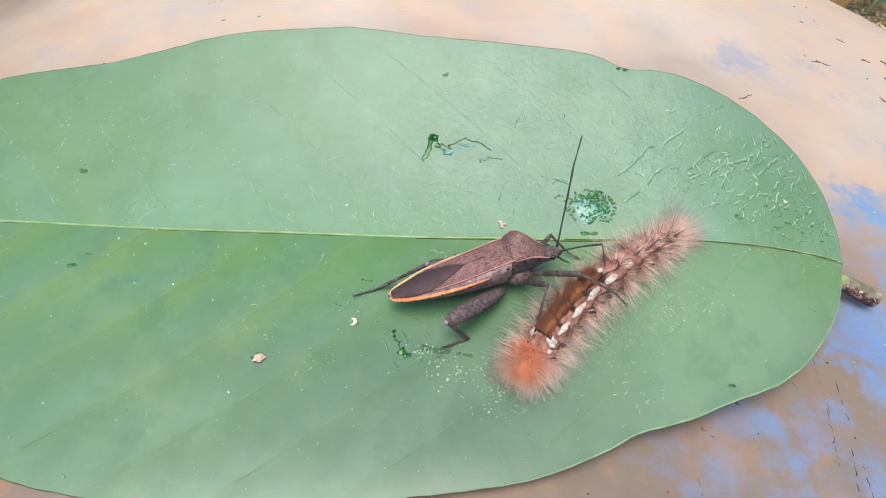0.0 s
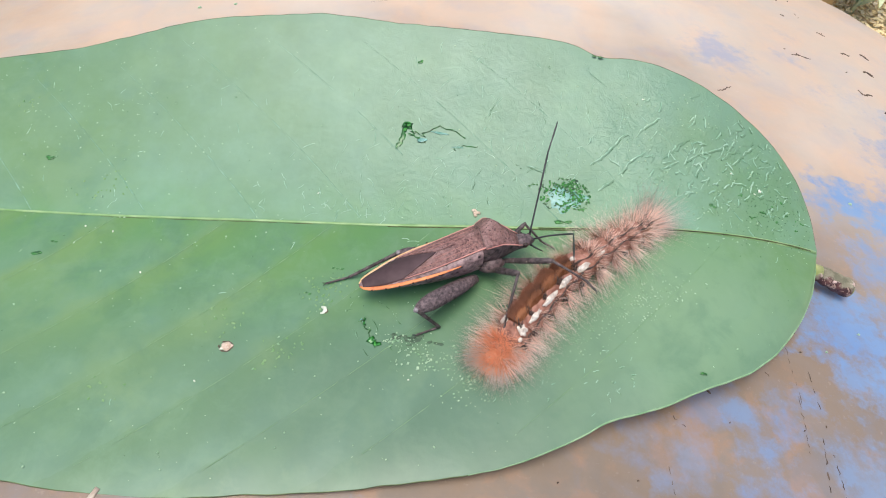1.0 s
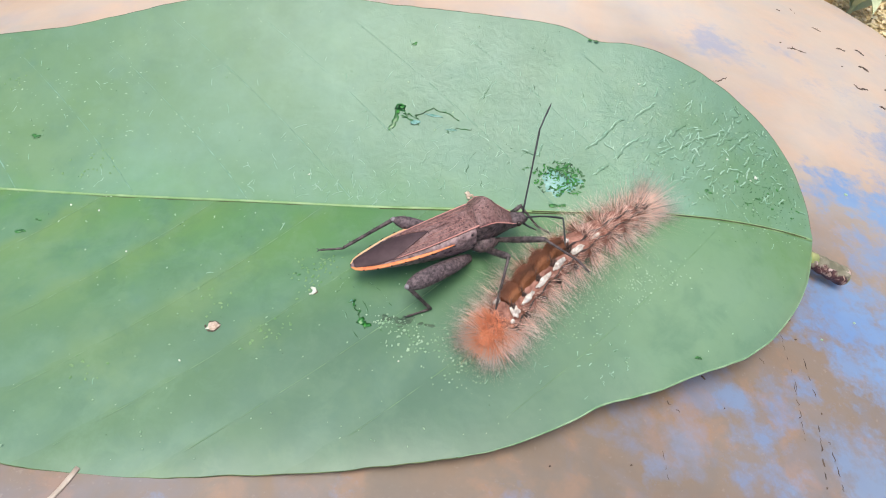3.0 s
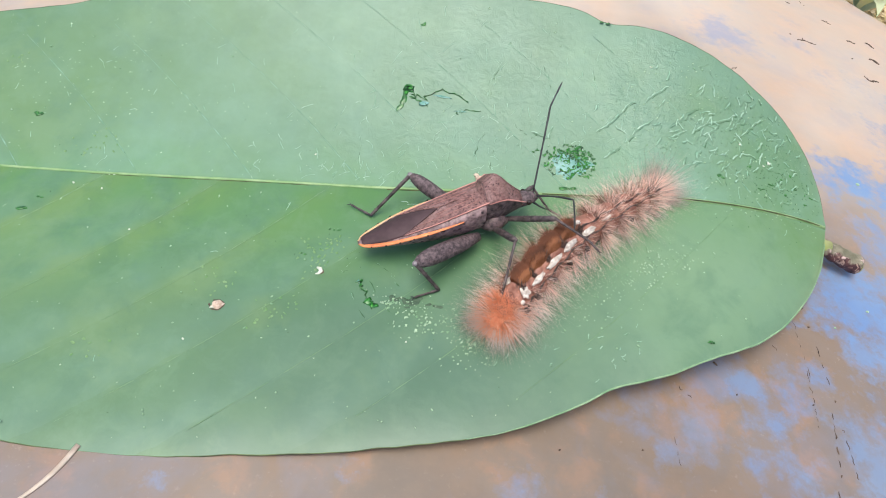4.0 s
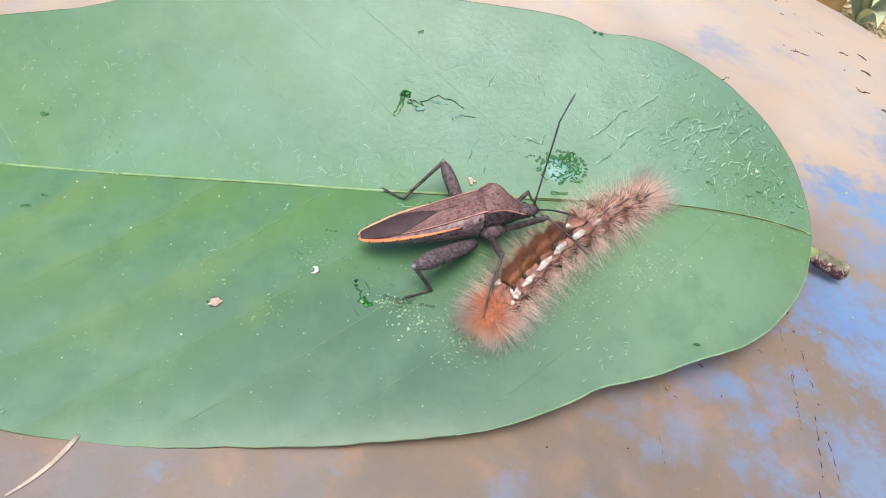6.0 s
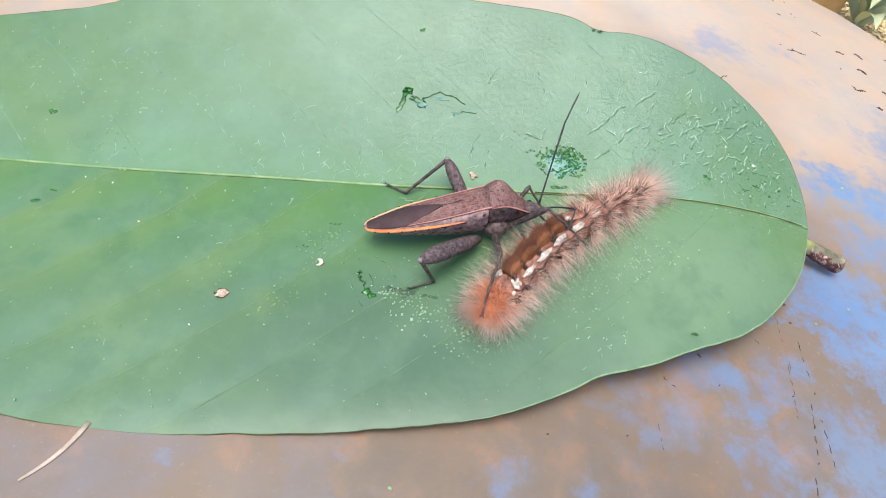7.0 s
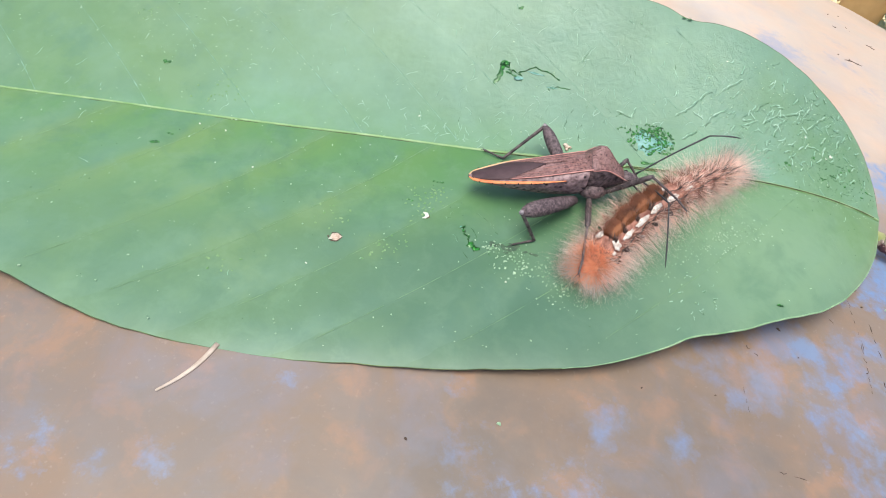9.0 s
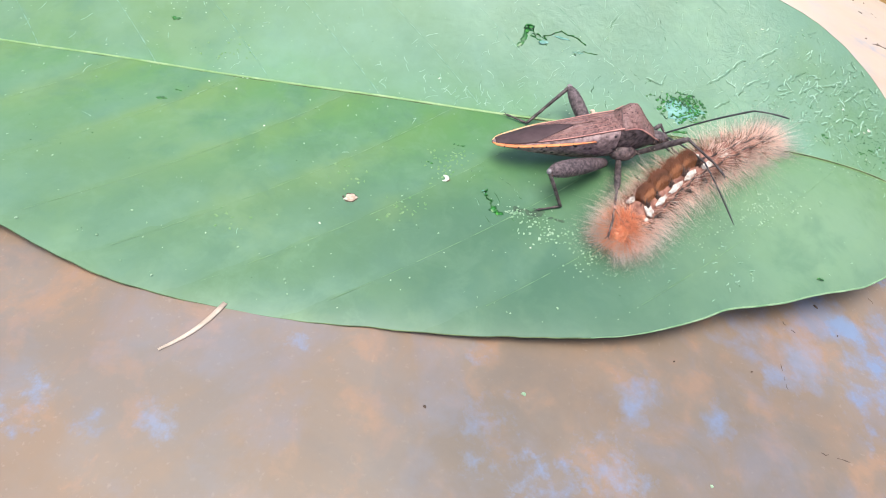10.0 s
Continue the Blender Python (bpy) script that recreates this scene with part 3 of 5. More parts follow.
# ---- the stool that carries the leaf ----
def seat_z(x, y):
    """Height of the domed seat, metres."""
    return -0.0055 - 0.0676 * x - 0.135 * y - 0.4881 * (x * x + y * y) - 1.2 * max(-x - 0.02, 0.0) ** 2


SEAT_C, SEAT_HALF, SEAT_R = (-0.03, -0.005), (0.165, 0.169), 0.0595


def seat_edge(a):
    """The rounded-square outline at the angle a."""
    hx, hy = SEAT_HALF[0] - SEAT_R, SEAT_HALF[1] - SEAT_R
    d = Vector((math.cos(a), math.sin(a)))
    lo, hi = 0.0, 0.4
    for _ in range(40):
        m = (lo + hi) / 2
        qx, qy = max(abs(d.x * m) - hx, 0), max(abs(d.y * m) - hy, 0)
        if math.hypot(qx, qy) < SEAT_R:
            lo = m
        else:
            hi = m
    return d * lo


def build_stool():
    stool = empty("stool", "weathered blue plastic stool caked with tan dirt", "stool", pose(0, 0, 0))
    n = 96
    rows = []
    edges = [seat_edge(2 * math.pi * k / n) for k in range(n)]
    for s in (0.004, *np.linspace(0.03, 0.96, 33), 0.985, 0.996, 1.0):
        ring = []
        for e in edges:
            x, y = SEAT_C[0] + e.x * s, SEAT_C[1] + e.y * s
            ring.append((x, y, seat_z(x, y)))
        rows.append(ring)
    last = rows[-1]
    for out, down in ((0.0012, 0.0006), (0.002, 0.0022), (0.0024, 0.005), (0.0028, 0.045), (0.001, 0.045), (-0.002, 0.043)):
        rows.append([(x + out * math.cos(2 * math.pi * k / n), y + out * math.sin(2 * math.pi * k / n), z - down) for k, (x, y, z) in enumerate(last)])
    for s in (0.97, 0.6, 0.02):
        rows.append([(SEAT_C[0] + e.x * s, SEAT_C[1] + e.y * s, seat_z(SEAT_C[0] + e.x * s, SEAT_C[1] + e.y * s) - 0.004) for e in edges])
    g = Geo().grid(rows, True)
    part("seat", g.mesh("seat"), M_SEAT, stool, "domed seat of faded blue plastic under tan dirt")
    for sx in (-1, 1):
        for sy in (-1, 1):
            x, y = SEAT_C[0] + sx * 0.12, SEAT_C[1] + sy * 0.125
            top = seat_z(x, y) - 0.024
            g = Geo().tube([(x, y, top), (x + sx * 0.03, y + sy * 0.03, GROUND - 0.02)], [0.024, 0.018], 12)
            part("leg", g.mesh("leg"), M_LEGBLUE, stool)
    return stool


build_stool()


# ---- the leaf ----
RIB = np.polyfit(np.linspace(-0.1, 0.06, 9), np.array([16.4, 16.5, 16.8, 17.2, 17.9, 19.4, 20.7, 21.9, 24.4]) * MM, 4)


def rib_y(x):
    x = max(x, -0.1)
    return float(np.polyval(RIB, x))


def leaf_z(x, y):
    """Height of the leaf's upper face, metres: two blades that rise from the midrib."""
    d = y - rib_y(x)
    f, n, xc = max(d, 0.0), max(-d, 0.0), max(x, -0.1)
    z = -0.0031 + 0.0308 * x - 0.1738 * x * x + 0.0841 * f + 0.0645 * n + 0.9964 * xc * f - 0.8262 * xc * n + 5.0286 * f * f - 7.27 * max(x - 0.03, 0.0) ** 2
    return z


VEIN_X = [50, 34, 18, 2.5, -14, -31, -49, -68, -88, -110]
VEIN_DOWN, VEIN_NO = [-66, *(-v for v in VEIN_X), 133, 157], list(range(-1, len(VEIN_X) + 2))
FAR_X = [-150, -135, -115, -90, -69, -48.7, -28, -8, 10.4, 18, 22.5, 29.5, 36.4, 45, 54.5, 60, 62.8, 63.4]
FAR_Y = [13, 24, 35, 44.6, 48.4, 53.8, 55.8, 54.7, 54.0, 52.9, 51.4, 51.3, 49.7, 46.9, 42, 37, 31, 25.5]
NEAR_X = [-150, -130, -110, -90, -72, -58.8, -44, -27, -8, 7, 18.3, 23.3, 30, 37, 42, 47.5, 53.5, 59, 62, 63.2]
NEAR_Y = [13, -1, -10, -15, -19.7, -23.6, -25.3, -24.4, -21.7, -18.3, -13.5, -10.4, -7.9, -4.6, -2.3, 1.2, 7, 14.4, 20.5, 24.4]


def along(xs, ys, s):
    """The outline's point at s, 0 at the tip and 1 at the base, by its own length."""
    length = np.concatenate([[0], np.cumsum(np.hypot(np.diff(xs), np.diff(ys)))])
    length = length / length[-1]
    return curve_at(length, xs, s) * MM, curve_at(length, ys, s) * MM


def quilt(x, y):
    """Swellings of the blade between its side veins, steep beside a vein, and slow waves."""
    d = y - rib_y(x)
    side, d = (1, d) if d > 0 else (-1, -d)
    root = x + (0.88 * d + 7.0 * d * d) * (1.0 if side > 0 else 0.92) + (0.005 if side < 0 else 0.0)
    k = -float(np.interp(-root / MM, VEIN_DOWN, VEIN_NO)) % 1.0
    w = 2.6 * k**0.9 * (1 - k) ** 1.3 - 0.4
    fade = min(d / 0.006, 1) * max(0.2, 1 - d / (0.036 if side < 0 else 0.05))
    return (0.00017 if side < 0 else 0.00014) * w * fade + 0.00028 * noise.noise((x * 45, y * 45, 3.0))


def vein_path(x0, side):
    """A side vein from the midrib outward, bending to the tip."""
    pts = []
    for i in range(15):
        u = i / 14
        d = u * (0.036 if side > 0 else 0.040)
        x = x0 - (0.88 * d + 7.0 * d * d) * (1.0 if side > 0 else 0.92)
        pts.append((x, rib_y(x0) * (1 - u) + rib_y(x) * u + side * d))
    return pts


def inside_leaf(x, y, margin=0.001):
    if not -0.148 < x < 0.0625:
        return False
    return np.interp(x / MM, NEAR_X, NEAR_Y) * MM + margin < y < np.interp(x / MM, FAR_X, FAR_Y) * MM - margin


def on_leaf(x, y, up=0.0):
    return (x, y, leaf_z(x, y) + quilt(x, y) + up)


def build_leaf():
    leaf = empty("leaf", "large glossy green oval leaf lying on the stool", "leaf", pose(0, 0, 0))
    cols, half = 480, 60
    for name, xs, ys in (("blade", FAR_X, FAR_Y), ("blade", NEAR_X, NEAR_Y)):
        top, bottom = [], []
        for i in range(cols + 1):
            s = i / cols
            ex, ey = along(xs, ys, s)
            # small nicks of the margin
            w = 0.00016 * noise.noise((s * 70, 0, 5)) + 0.00025 * noise.noise((s * 22, 1, 5))
            mx = -0.150 + (0.0632 + 0.150) * (s ** 0.96)
            my = rib_y(mx) if mx > -0.1 else rib_y(mx) + (0.013 - rib_y(mx)) * ((-0.1 - mx) / 0.05)
            r_top, r_bot = [], []
            for j in range(half + 1):
                v = j / half
                x, y = mx + (ex - mx) * v, my + (ey + w - my) * v
                z = leaf_z(x, y) + quilt(x, y) * (1 - v**6) - (0.0005 if ys is NEAR_Y else 0.0002) * v**14
                thin = 0.00035 * (1 - 0.55 * v**4)
                r_top.append((x, y, z))
                r_bot.append((x, y, z - thin))
            top.append(r_top)
            bottom.append(r_bot)
        g = Geo().grid(top)
        g.grid(bottom, flip=True)
        g.grid([[t[-1] for t in top], [b[-1] for b in bottom]])
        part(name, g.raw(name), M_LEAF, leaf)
        # rim of the margin: dark, thin towards the tip; thick, highlight-pale in colour round the near base
        pts = [(t[-1][0], t[-1][1], t[-1][2] - 0.0001) for t in top]
        turn = cols if ys is FAR_Y else next(i for i, p in enumerate(pts) if p[0] > 0.004)
        part("margin", Geo().tube(pts[: turn + 1], 0.00012, 5).mesh("margin"), M_EDGE, leaf, "thin dark hard leaf edge")
        if turn < cols:
            fat = [0.0001 + 0.00006 * min(1.0, i / 40) * (1 + 0.4 * noise.noise((i * 0.3, 2, 0))) for i in range(len(pts) - turn)]
            part("margin", Geo().tube(pts[turn:], fat, 6).mesh("margin"), M_PALERIM, leaf, "thickened leaf edge with a painted pale highlight")
    # midrib
    g = Geo()
    pts, rad = [], []
    for i in range(160):
        x = -0.149 + 0.2118 * i / 159
        pts.append(on_leaf(x, rib_y(x), 0.00002))
        rad.append(0.0002 + 0.00014 * (i / 159) ** 3)
    g.tube(pts, rad, 8, 0.75)
    part("midrib", g.mesh("midrib"), M_RIB, leaf, "pale green raised midrib")
    # the midrib's shadow line, laid on as thin dark tubes
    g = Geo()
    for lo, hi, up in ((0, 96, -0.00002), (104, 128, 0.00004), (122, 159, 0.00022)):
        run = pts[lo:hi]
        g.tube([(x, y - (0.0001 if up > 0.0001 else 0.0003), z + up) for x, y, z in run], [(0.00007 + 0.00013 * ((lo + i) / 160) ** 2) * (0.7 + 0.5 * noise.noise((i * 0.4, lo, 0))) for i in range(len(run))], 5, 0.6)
    part("rib_shadow", g.mesh("rib_shadow"), M_RIBSHADOW, leaf, "dark shadow line drawn along the midrib")
    for x0 in VEIN_X:
        for side in (1, -1):
            path = [p for p in vein_path(x0 * MM - (0.005 if side < 0 else 0), side) if inside_leaf(*p, 0.002)]
            if len(path) < 3:
                continue
            fine = [(xa + (xb - xa) * k / 6, ya + (yb - ya) * k / 6) for (xa, ya), (xb, yb) in zip(path, path[1:]) for k in range(6)]
            # the relief fades in and out, so that the line is broken
            wide = [(0.00013 if side > 0 else 0.0001) * (1 - 0.6 * k / len(fine)) * max(0.03, min(1.0, 0.5 + 1.6 * noise.noise((k * 0.33, x0, side)))) for k in range(len(fine))]
            g = Geo().tube([on_leaf(x, y, 0.00002) for x, y in fine], wide, 6, 0.3)
            part("vein", g.mesh("vein"), M_FARVEIN if side > 0 else M_NEARVEIN, leaf)
    # stub of the leaf stalk
    base = Vector((0.0628, 0.0220, -0.0112))
    tip = Vector((0.0695, 0.0201, -0.0131))
    g = Geo()
    pts = [base + (tip - base) * (k / 11) for k in range(12)]
    rad = [(1.4 + 0.4 * (k / 11) ** 0.6 + 0.12 * math.sin(k * 2.1)) * MM for k in range(12)]
    g.tube(pts, rad, 14, 0.85)
    me = g.mesh("stalk")
    for v in me.vertices:
        v.co += Vector((0, 0, 0.00018)) * noise.noise(v.co * 1500)
    part("stalk", me, M_BARK, leaf, "cut brown corky stub of leaf stalk")
    g = Geo().tube([base + Vector((-0.002, 0.0002, 0.0006)), base + (tip - base) * 0.12], [0.0011, 0.0014], 12)
    part("collar", g.mesh("collar"), M_STALK, leaf)
    d = (tip - base).normalized()
    g = Geo().tube([tip - d * 0.0007, tip - d * 0.0001, tip + d * 0.0004], [0.0017, 0.0017, 0.0013], 14, 0.85)
    part("cut_end", g.mesh("cut_end"), M_CUT, leaf, "pale greenish cut end")
    return leaf


build_leaf()


# ---- the bug ----
# Lengths in millimetres; x forward, y to its left, z up from the leaf.
BW_X = [-14.4, -14.0, -13.0, -11.0, -8.0, -4.0, 0.0, 3.0, 5.0]
BW_Y = [0.15, 0.7, 1.25, 1.95, 2.6, 3.0, 3.05, 2.9, 2.7]


def body_w(x):
    return curve_at(BW_X, BW_Y, x)


def edge_z(x):
    return curve_at([-14.4, -11, -8, -4, 0, 4, 6], [3.5, 4.15, 4.9, 5.8, 6.8, 7.75, 8.05], x)


def back_z(x):
    return curve_at([-14.4, -11, -8, -4, 0, 4, 6], [3.7, 4.6, 5.4, 6.35, 7.3, 8.35, 8.7], x)


def belly_z(x):
    return curve_at([-14.4, -11, -8, -4, 0, 4, 6], [3.2, 2.7, 2.2, 1.7, 1.5, 1.9, 2.3], x)


def wing_w(x):
    """Half the width of the folded wings."""
    return body_w(x) * curve_at([-14.4, -11, -7, 0, 5], [0.92, 0.86, 0.8, 0.8, 0.87], x)


def drop(x):
    """How far the abdomen's margin lies below the wing edge."""
    return curve_at([-14.4, -11, -8, -4, 0, 5], [0.02, 0.12, 0.25, 0.5, 0.85, 1.2], x)


def back(x, y, up=0.0):
    """A point of the back."""
    k = min(abs(y) / max(wing_w(x), 0.01), 1.0)
    return (x, y, edge_z(x) + (back_z(x) - edge_z(x)) * (1 - k**2) + up)


def shell_patch(rows, thick=0.1):
    """A thin plate that lies on the back; rows of (x, y)."""
    top = [[back(x, y, thick) for x, y in r] for r in rows]
    low = [[back(x, y, -0.15) for x, y in r] for r in rows]
    g = Geo().grid(top).grid(low, flip=True)
    loop_t = top[0] + [r[-1] for r in top[1:]] + top[-1][::-1][1:] + [r[0] for r in top[::-1][1:]]
    loop_l = low[0] + [r[-1] for r in low[1:]] + low[-1][::-1][1:] + [r[0] for r in low[::-1][1:]]
    return g.grid([loop_t, loop_l])


def limb(name, length, profile, material, bug, label="", sides=10, spines=0, bow=0.0):
    """A limb piece along its own x axis; profile: (share of the length, radius)."""
    xs, rs = [p[0] for p in profile], [p[1] for p in profile]
    n = 14
    pts = [(length * i / n, 0, bow * math.sin(math.pi * i / n)) for i in range(n + 1)]
    g = Geo().tube(pts, [curve_at(xs, rs, i / n) for i in range(n + 1)], sides)
    rg = random.Random(len(name) + spines)
    for k in range(spines):
        u, a = rg.uniform(0.3, 0.95), rg.uniform(0, 6.28)
        r = curve_at(xs, rs, u)
        p = Vector((u * length, math.cos(a) * r, math.sin(a) * r))
        g.strand(p, p + Vector((0.12, math.cos(a) * 0.25, math.sin(a) * 0.25)), 0.035)
    return part(name, g.mesh(name, MM), material, bug, label)


def build_bug():
    bug = empty("bug", "brown leaf-footed bug with orange margins feeding on a caterpillar", "insect")
    # abdomen
    rows = []
    for x in np.linspace(-14.4, 3.4, 40):
        w, ww, ez, bz, lz = body_w(x), wing_w(x), edge_z(x), back_z(x), belly_z(x)
        mz = ez - drop(x)
        ring = [(x, ww * c, ez + (bz - ez) * (1 - c * c) - 0.08) for c in np.linspace(1, -1, 13)]
        ring += [(x, -(ww + (w - ww) * k) - 0.12 * math.sin(math.pi * k), ez + (mz - ez) * k) for k in (0.25, 0.5, 0.75, 1.0)]
        for a in np.linspace(0, math.pi, 15)[1:-1]:
            ring.append((x, -w * math.cos(a) * (1 - 0.12 * math.sin(a)), mz + (lz - mz) * math.sin(a) ** 0.8))
        ring += [(x, ww + (w - ww) * k + 0.12 * math.sin(math.pi * k), ez + (mz - ez) * k) for k in (1.0, 0.75, 0.5, 0.25)]
        rows.append(ring)
    g = Geo().grid(rows, True).cap(rows[0]).cap(rows[-1], True)
    part("abdomen", g.mesh("abdomen", MM), M_BELLY, bug, "grey-purple belly with black specks")
    # side margins of the abdomen, flattened rims
    for s, material, label in ((-1, M_ORANGE, "bright orange abdomen margin"), (1, M_AMBER, "amber abdomen margin")):
        pts, rad = [], []
        for x in np.linspace(-14.3, 0.0, 26):
            pts.append((x, s * (body_w(x) + 0.02), edge_z(x) - drop(x)))
            rad.append((0.36 if s < 0 else 0.24) * min(1, (x + 14.9) / 1.5) * (0.35 + 0.65 * min(1, -x / 5.0)))
        g = Geo().tube(pts, rad, 8, 0.55)
        part("margin", g.mesh("margin", MM), material, bug, label)
        for k in range(6):
            x = -12.8 + k * 1.9
            g = Geo().blob((x, s * (body_w(x) + 0.34), edge_z(x) - drop(x)), 0.16, 0.12, 0.12, k)
            part("margin_spot", g.mesh("margin_spot", MM), M_EYE, bug, "black spot on the margin")
    # leathery fore wings, one each side, meeting on the back
    for s in (-1, 1):
        rows = []
        for i in range(17):
            u = i / 16
            rows.append([])
            for j in range(9):
                v = j / 8
                x = 4.0 - u * (6.5 + 5.9 * v)
                w = wing_w(x)
                rows[-1].append((x, s * (0.12 + (w - 0.12) * v)))
        part("fore_wing", shell_patch(rows, 0.14).mesh("fore_wing", MM), M_SHELL, bug, "rough reddish brown leathery fore wing")
        # costal line
        pts = []
        for i in range(20):
            x = 4.0 - 12.0 * i / 19
            w = wing_w(x)
            pts.append(back(x, s * w, 0.12))
        part("wing_edge", Geo().tube(pts, [0.115 - 0.05 * i / 19 for i in range(20)], 7).mesh("wing_edge", MM), M_RED, bug, "reddish orange wing edge")
        # raised wing veins
        for v0, v1, x1 in ((0.62, 0.72, -6.3), (0.3, 0.42, -3.4)):
            pts = []
            for i in range(14):
                x = 3.0 + (x1 - 3.0) * i / 13
                pts.append(back(x, s * wing_w(x) * (v0 + (v1 - v0) * i / 13), 0.13))
            part("wing_vein", Geo().tube(pts, 0.055, 6).mesh("wing_vein", MM), M_REDVEIN, bug, "thin reddish wing vein")
    # dark membrane at the wing tips
    rows = []
    for i in range(21):
        u = i / 20
        x0 = -2.8 - 11.1 * u
        rows.append([])
        for j in range(13):
            v = j / 12 * 2 - 1
            x = max(x0 - (1 - u) * 5.5 * abs(v), -13.95)
            rows[-1].append((x, v * wing_w(x) * 0.96))
    part("wing_membrane", shell_patch(rows, 0.09).mesh("wing_membrane", MM), M_WING, bug, "smooth dark plum wing membrane")
    # scutellum
    rows = []
    for i in range(9):
        u = i / 8
        x = 4.2 - 4.4 * u
        rows.append([(x, (1.55 * (1 - u) + 0.03) * v) for v in np.linspace(-1, 1, 7)])
    part("scutellum", shell_patch(rows, 0.22).mesh("scutellum", MM), M_SHELL, bug)
    # pronotum
    st = [(2.9, 2.3, 7.25, 8.3, 2.0), (3.9, 2.7, 7.75, 9.55, 2.0), (5.1, 3.0, 8.25, 10.5, 2.1), (5.7, 2.95, 8.2, 10.45, 2.2), (6.4, 2.6, 7.85, 9.8, 2.5), (7.4, 2.25, 7.2, 8.55, 2.9),
          (8.4, 1.9, 6.5, 7.5, 3.3), (9.4, 1.55, 5.75, 6.6, 3.7)]
    rows, flank = [], []
    for x, w, ez, tz, bz in st:
        rows.append([(x, w * c, ez + (tz - ez) * (1 - abs(c) ** 1.35) + 0.07 * noise.noise((x * 2, c * 4, 0))) for c in np.linspace(1, -1, 21)])
        flank.append([(x, -w * math.cos(a) * (1 - 0.25 * math.sin(a)) * 0.97, ez - 0.1 + (bz - ez) * math.sin(a) ** 0.8) for a in np.linspace(0, math.pi, 15)])
    under = [[(x, y * 0.93, z - 0.35) for x, y, z in row] for row in rows]
    g = Geo().grid(rows).grid(under, flip=True)
    g.grid([rows[0] + [r[-1] for r in rows[1:]] + rows[-1][::-1][1:] + [r[0] for r in rows[::-1][1:]], under[0] + [r[-1] for r in under[1:]] + under[-1][::-1][1:] + [r[0] for r in under[::-1][1:]]])
    part("pronotum", g.mesh("pronotum", MM), M_SHELL, bug, "angular brown shoulder shield")
    g = Geo().grid(flank).cap(flank[0]).cap(flank[-1], True)
    part("breast", g.mesh("breast", MM), M_BREAST, bug, "dark grey speckled breast")
    x, w, ez, tz, bz = st[1]
    pts = [(x - 0.25, w * c * 0.97, ez + (tz - ez) * (1 - abs(c) ** 1.35) - 0.16) for c in np.linspace(-1, 1, 17)]
    part("suture", Geo().tube(pts, 0.035, 6).mesh("suture", MM), M_LEG, bug, "dark seam behind the shoulder shield")
    pts = [(x, 0.0, tz + 0.02) for x, w, ez, tz, bz in st[1:]]
    part("keel", Geo().tube(pts, [0.05, 0.09, 0.1, 0.09, 0.08, 0.07, 0.04], 6).mesh("keel", MM), M_SHELL, bug, "low ridge along the shield")
    for s in (-1, 1):
        pts = [(x, s * (w + 0.03), ez + 0.02) for x, w, ez, tz, bz in st[1:]] + [(10.2, s * 1.25, 5.25)]
        part("pronotum_edge", Geo().tube(pts, [0.06, 0.08, 0.09, 0.11, 0.13, 0.13, 0.1, 0.06], 6).mesh("pronotum_edge", MM), M_RED, bug, "reddish line along the shield edge")
        # side of the breast
        g = Geo().blob((5.0, s * 2.0, 3.3), 2.0, 0.9, 1.3, 3 + s, 0.1, 12, 8)
        part("breast_plate", g.mesh("breast_plate", MM), M_BREAST, bug)
    # head
    rows = []
    for x, w, c, h in ((9.2, 1.2, 4.75, 1.05), (10.1, 1.25, 4.9, 1.05), (10.9, 1.1, 4.9, 0.95), (11.6, 0.85, 4.8, 0.75), (12.1, 0.5, 4.65, 0.5), (12.4, 0.2, 4.5, 0.2)):
        rows.append([(x, w * math.cos(a), c + h * math.sin(a)) for a in np.linspace(0, 2 * math.pi, 14, endpoint=False)])
    head = part("head", Geo().grid(rows, True).cap(rows[0]).cap(rows[-1], True).mesh("head", MM), M_THIGH, bug, "small grey-brown head")
    for s in (-1, 1):
        part("eye", Geo().blob((10.5, s * 1.25, 5.1), 0.42, 0.34, 0.42, 1, 0.03, 10, 8).mesh("eye", MM), M_EYE, head, "black round eye")
        part("feeler_base", Geo().blob((11.75, s * 0.6, 5.25), 0.36, 0.26, 0.28, 2, 0.05, 8, 6).mesh("feeler_base", MM), M_LEG, head)
    part("beak", Geo().tube([(12.1, 0, 4.3), (11.7, 0, 3.8), (12.6, -0.6, 3.2), (13.6, -1.0, 2.6)], [0.2, 0.2, 0.15, 0.06], 7).mesh("beak", MM), M_FEELER, head, "dark thin piercing beak")
    return bug


BUG = build_bug()

# How the bug stands: seconds, x, y and heading.
STAND = [(0, 0.42, 10.6, 20.4), (1.0, 0.45, 10.6, 20.8), (2.5, 0.5, 10.7, 21.9), (2.7, 0.5, 10.75, 22.0), (3.2, 0.48, 11.0, 22.3), (3.8, 0.45, 11.25, 22.4), (4.2, 0.5, 11.3, 22.0),
         (4.5, 0.6, 11.3, 21.3), (5.0, 0.9, 11.2, 19.5), (5.5, 1.15, 11.1, 17.6), (6.2, 1.5, 10.9, 15.2), (7.0, 1.9, 10.7, 12.5), (7.5, 1.9, 10.8, 10.5), (8.0, 1.9, 10.9, 9.0),
         (8.5, 1.8, 11.1, 8.8), (9.0, 1.7, 11.4, 8.8), (9.5, 1.65, 11.6, 11.0), (10.0, 1.6, 11.8, 13.2)]
TIMES = [row[0] for row in STAND]
STAND_Z, LEAN = -2.5, -14


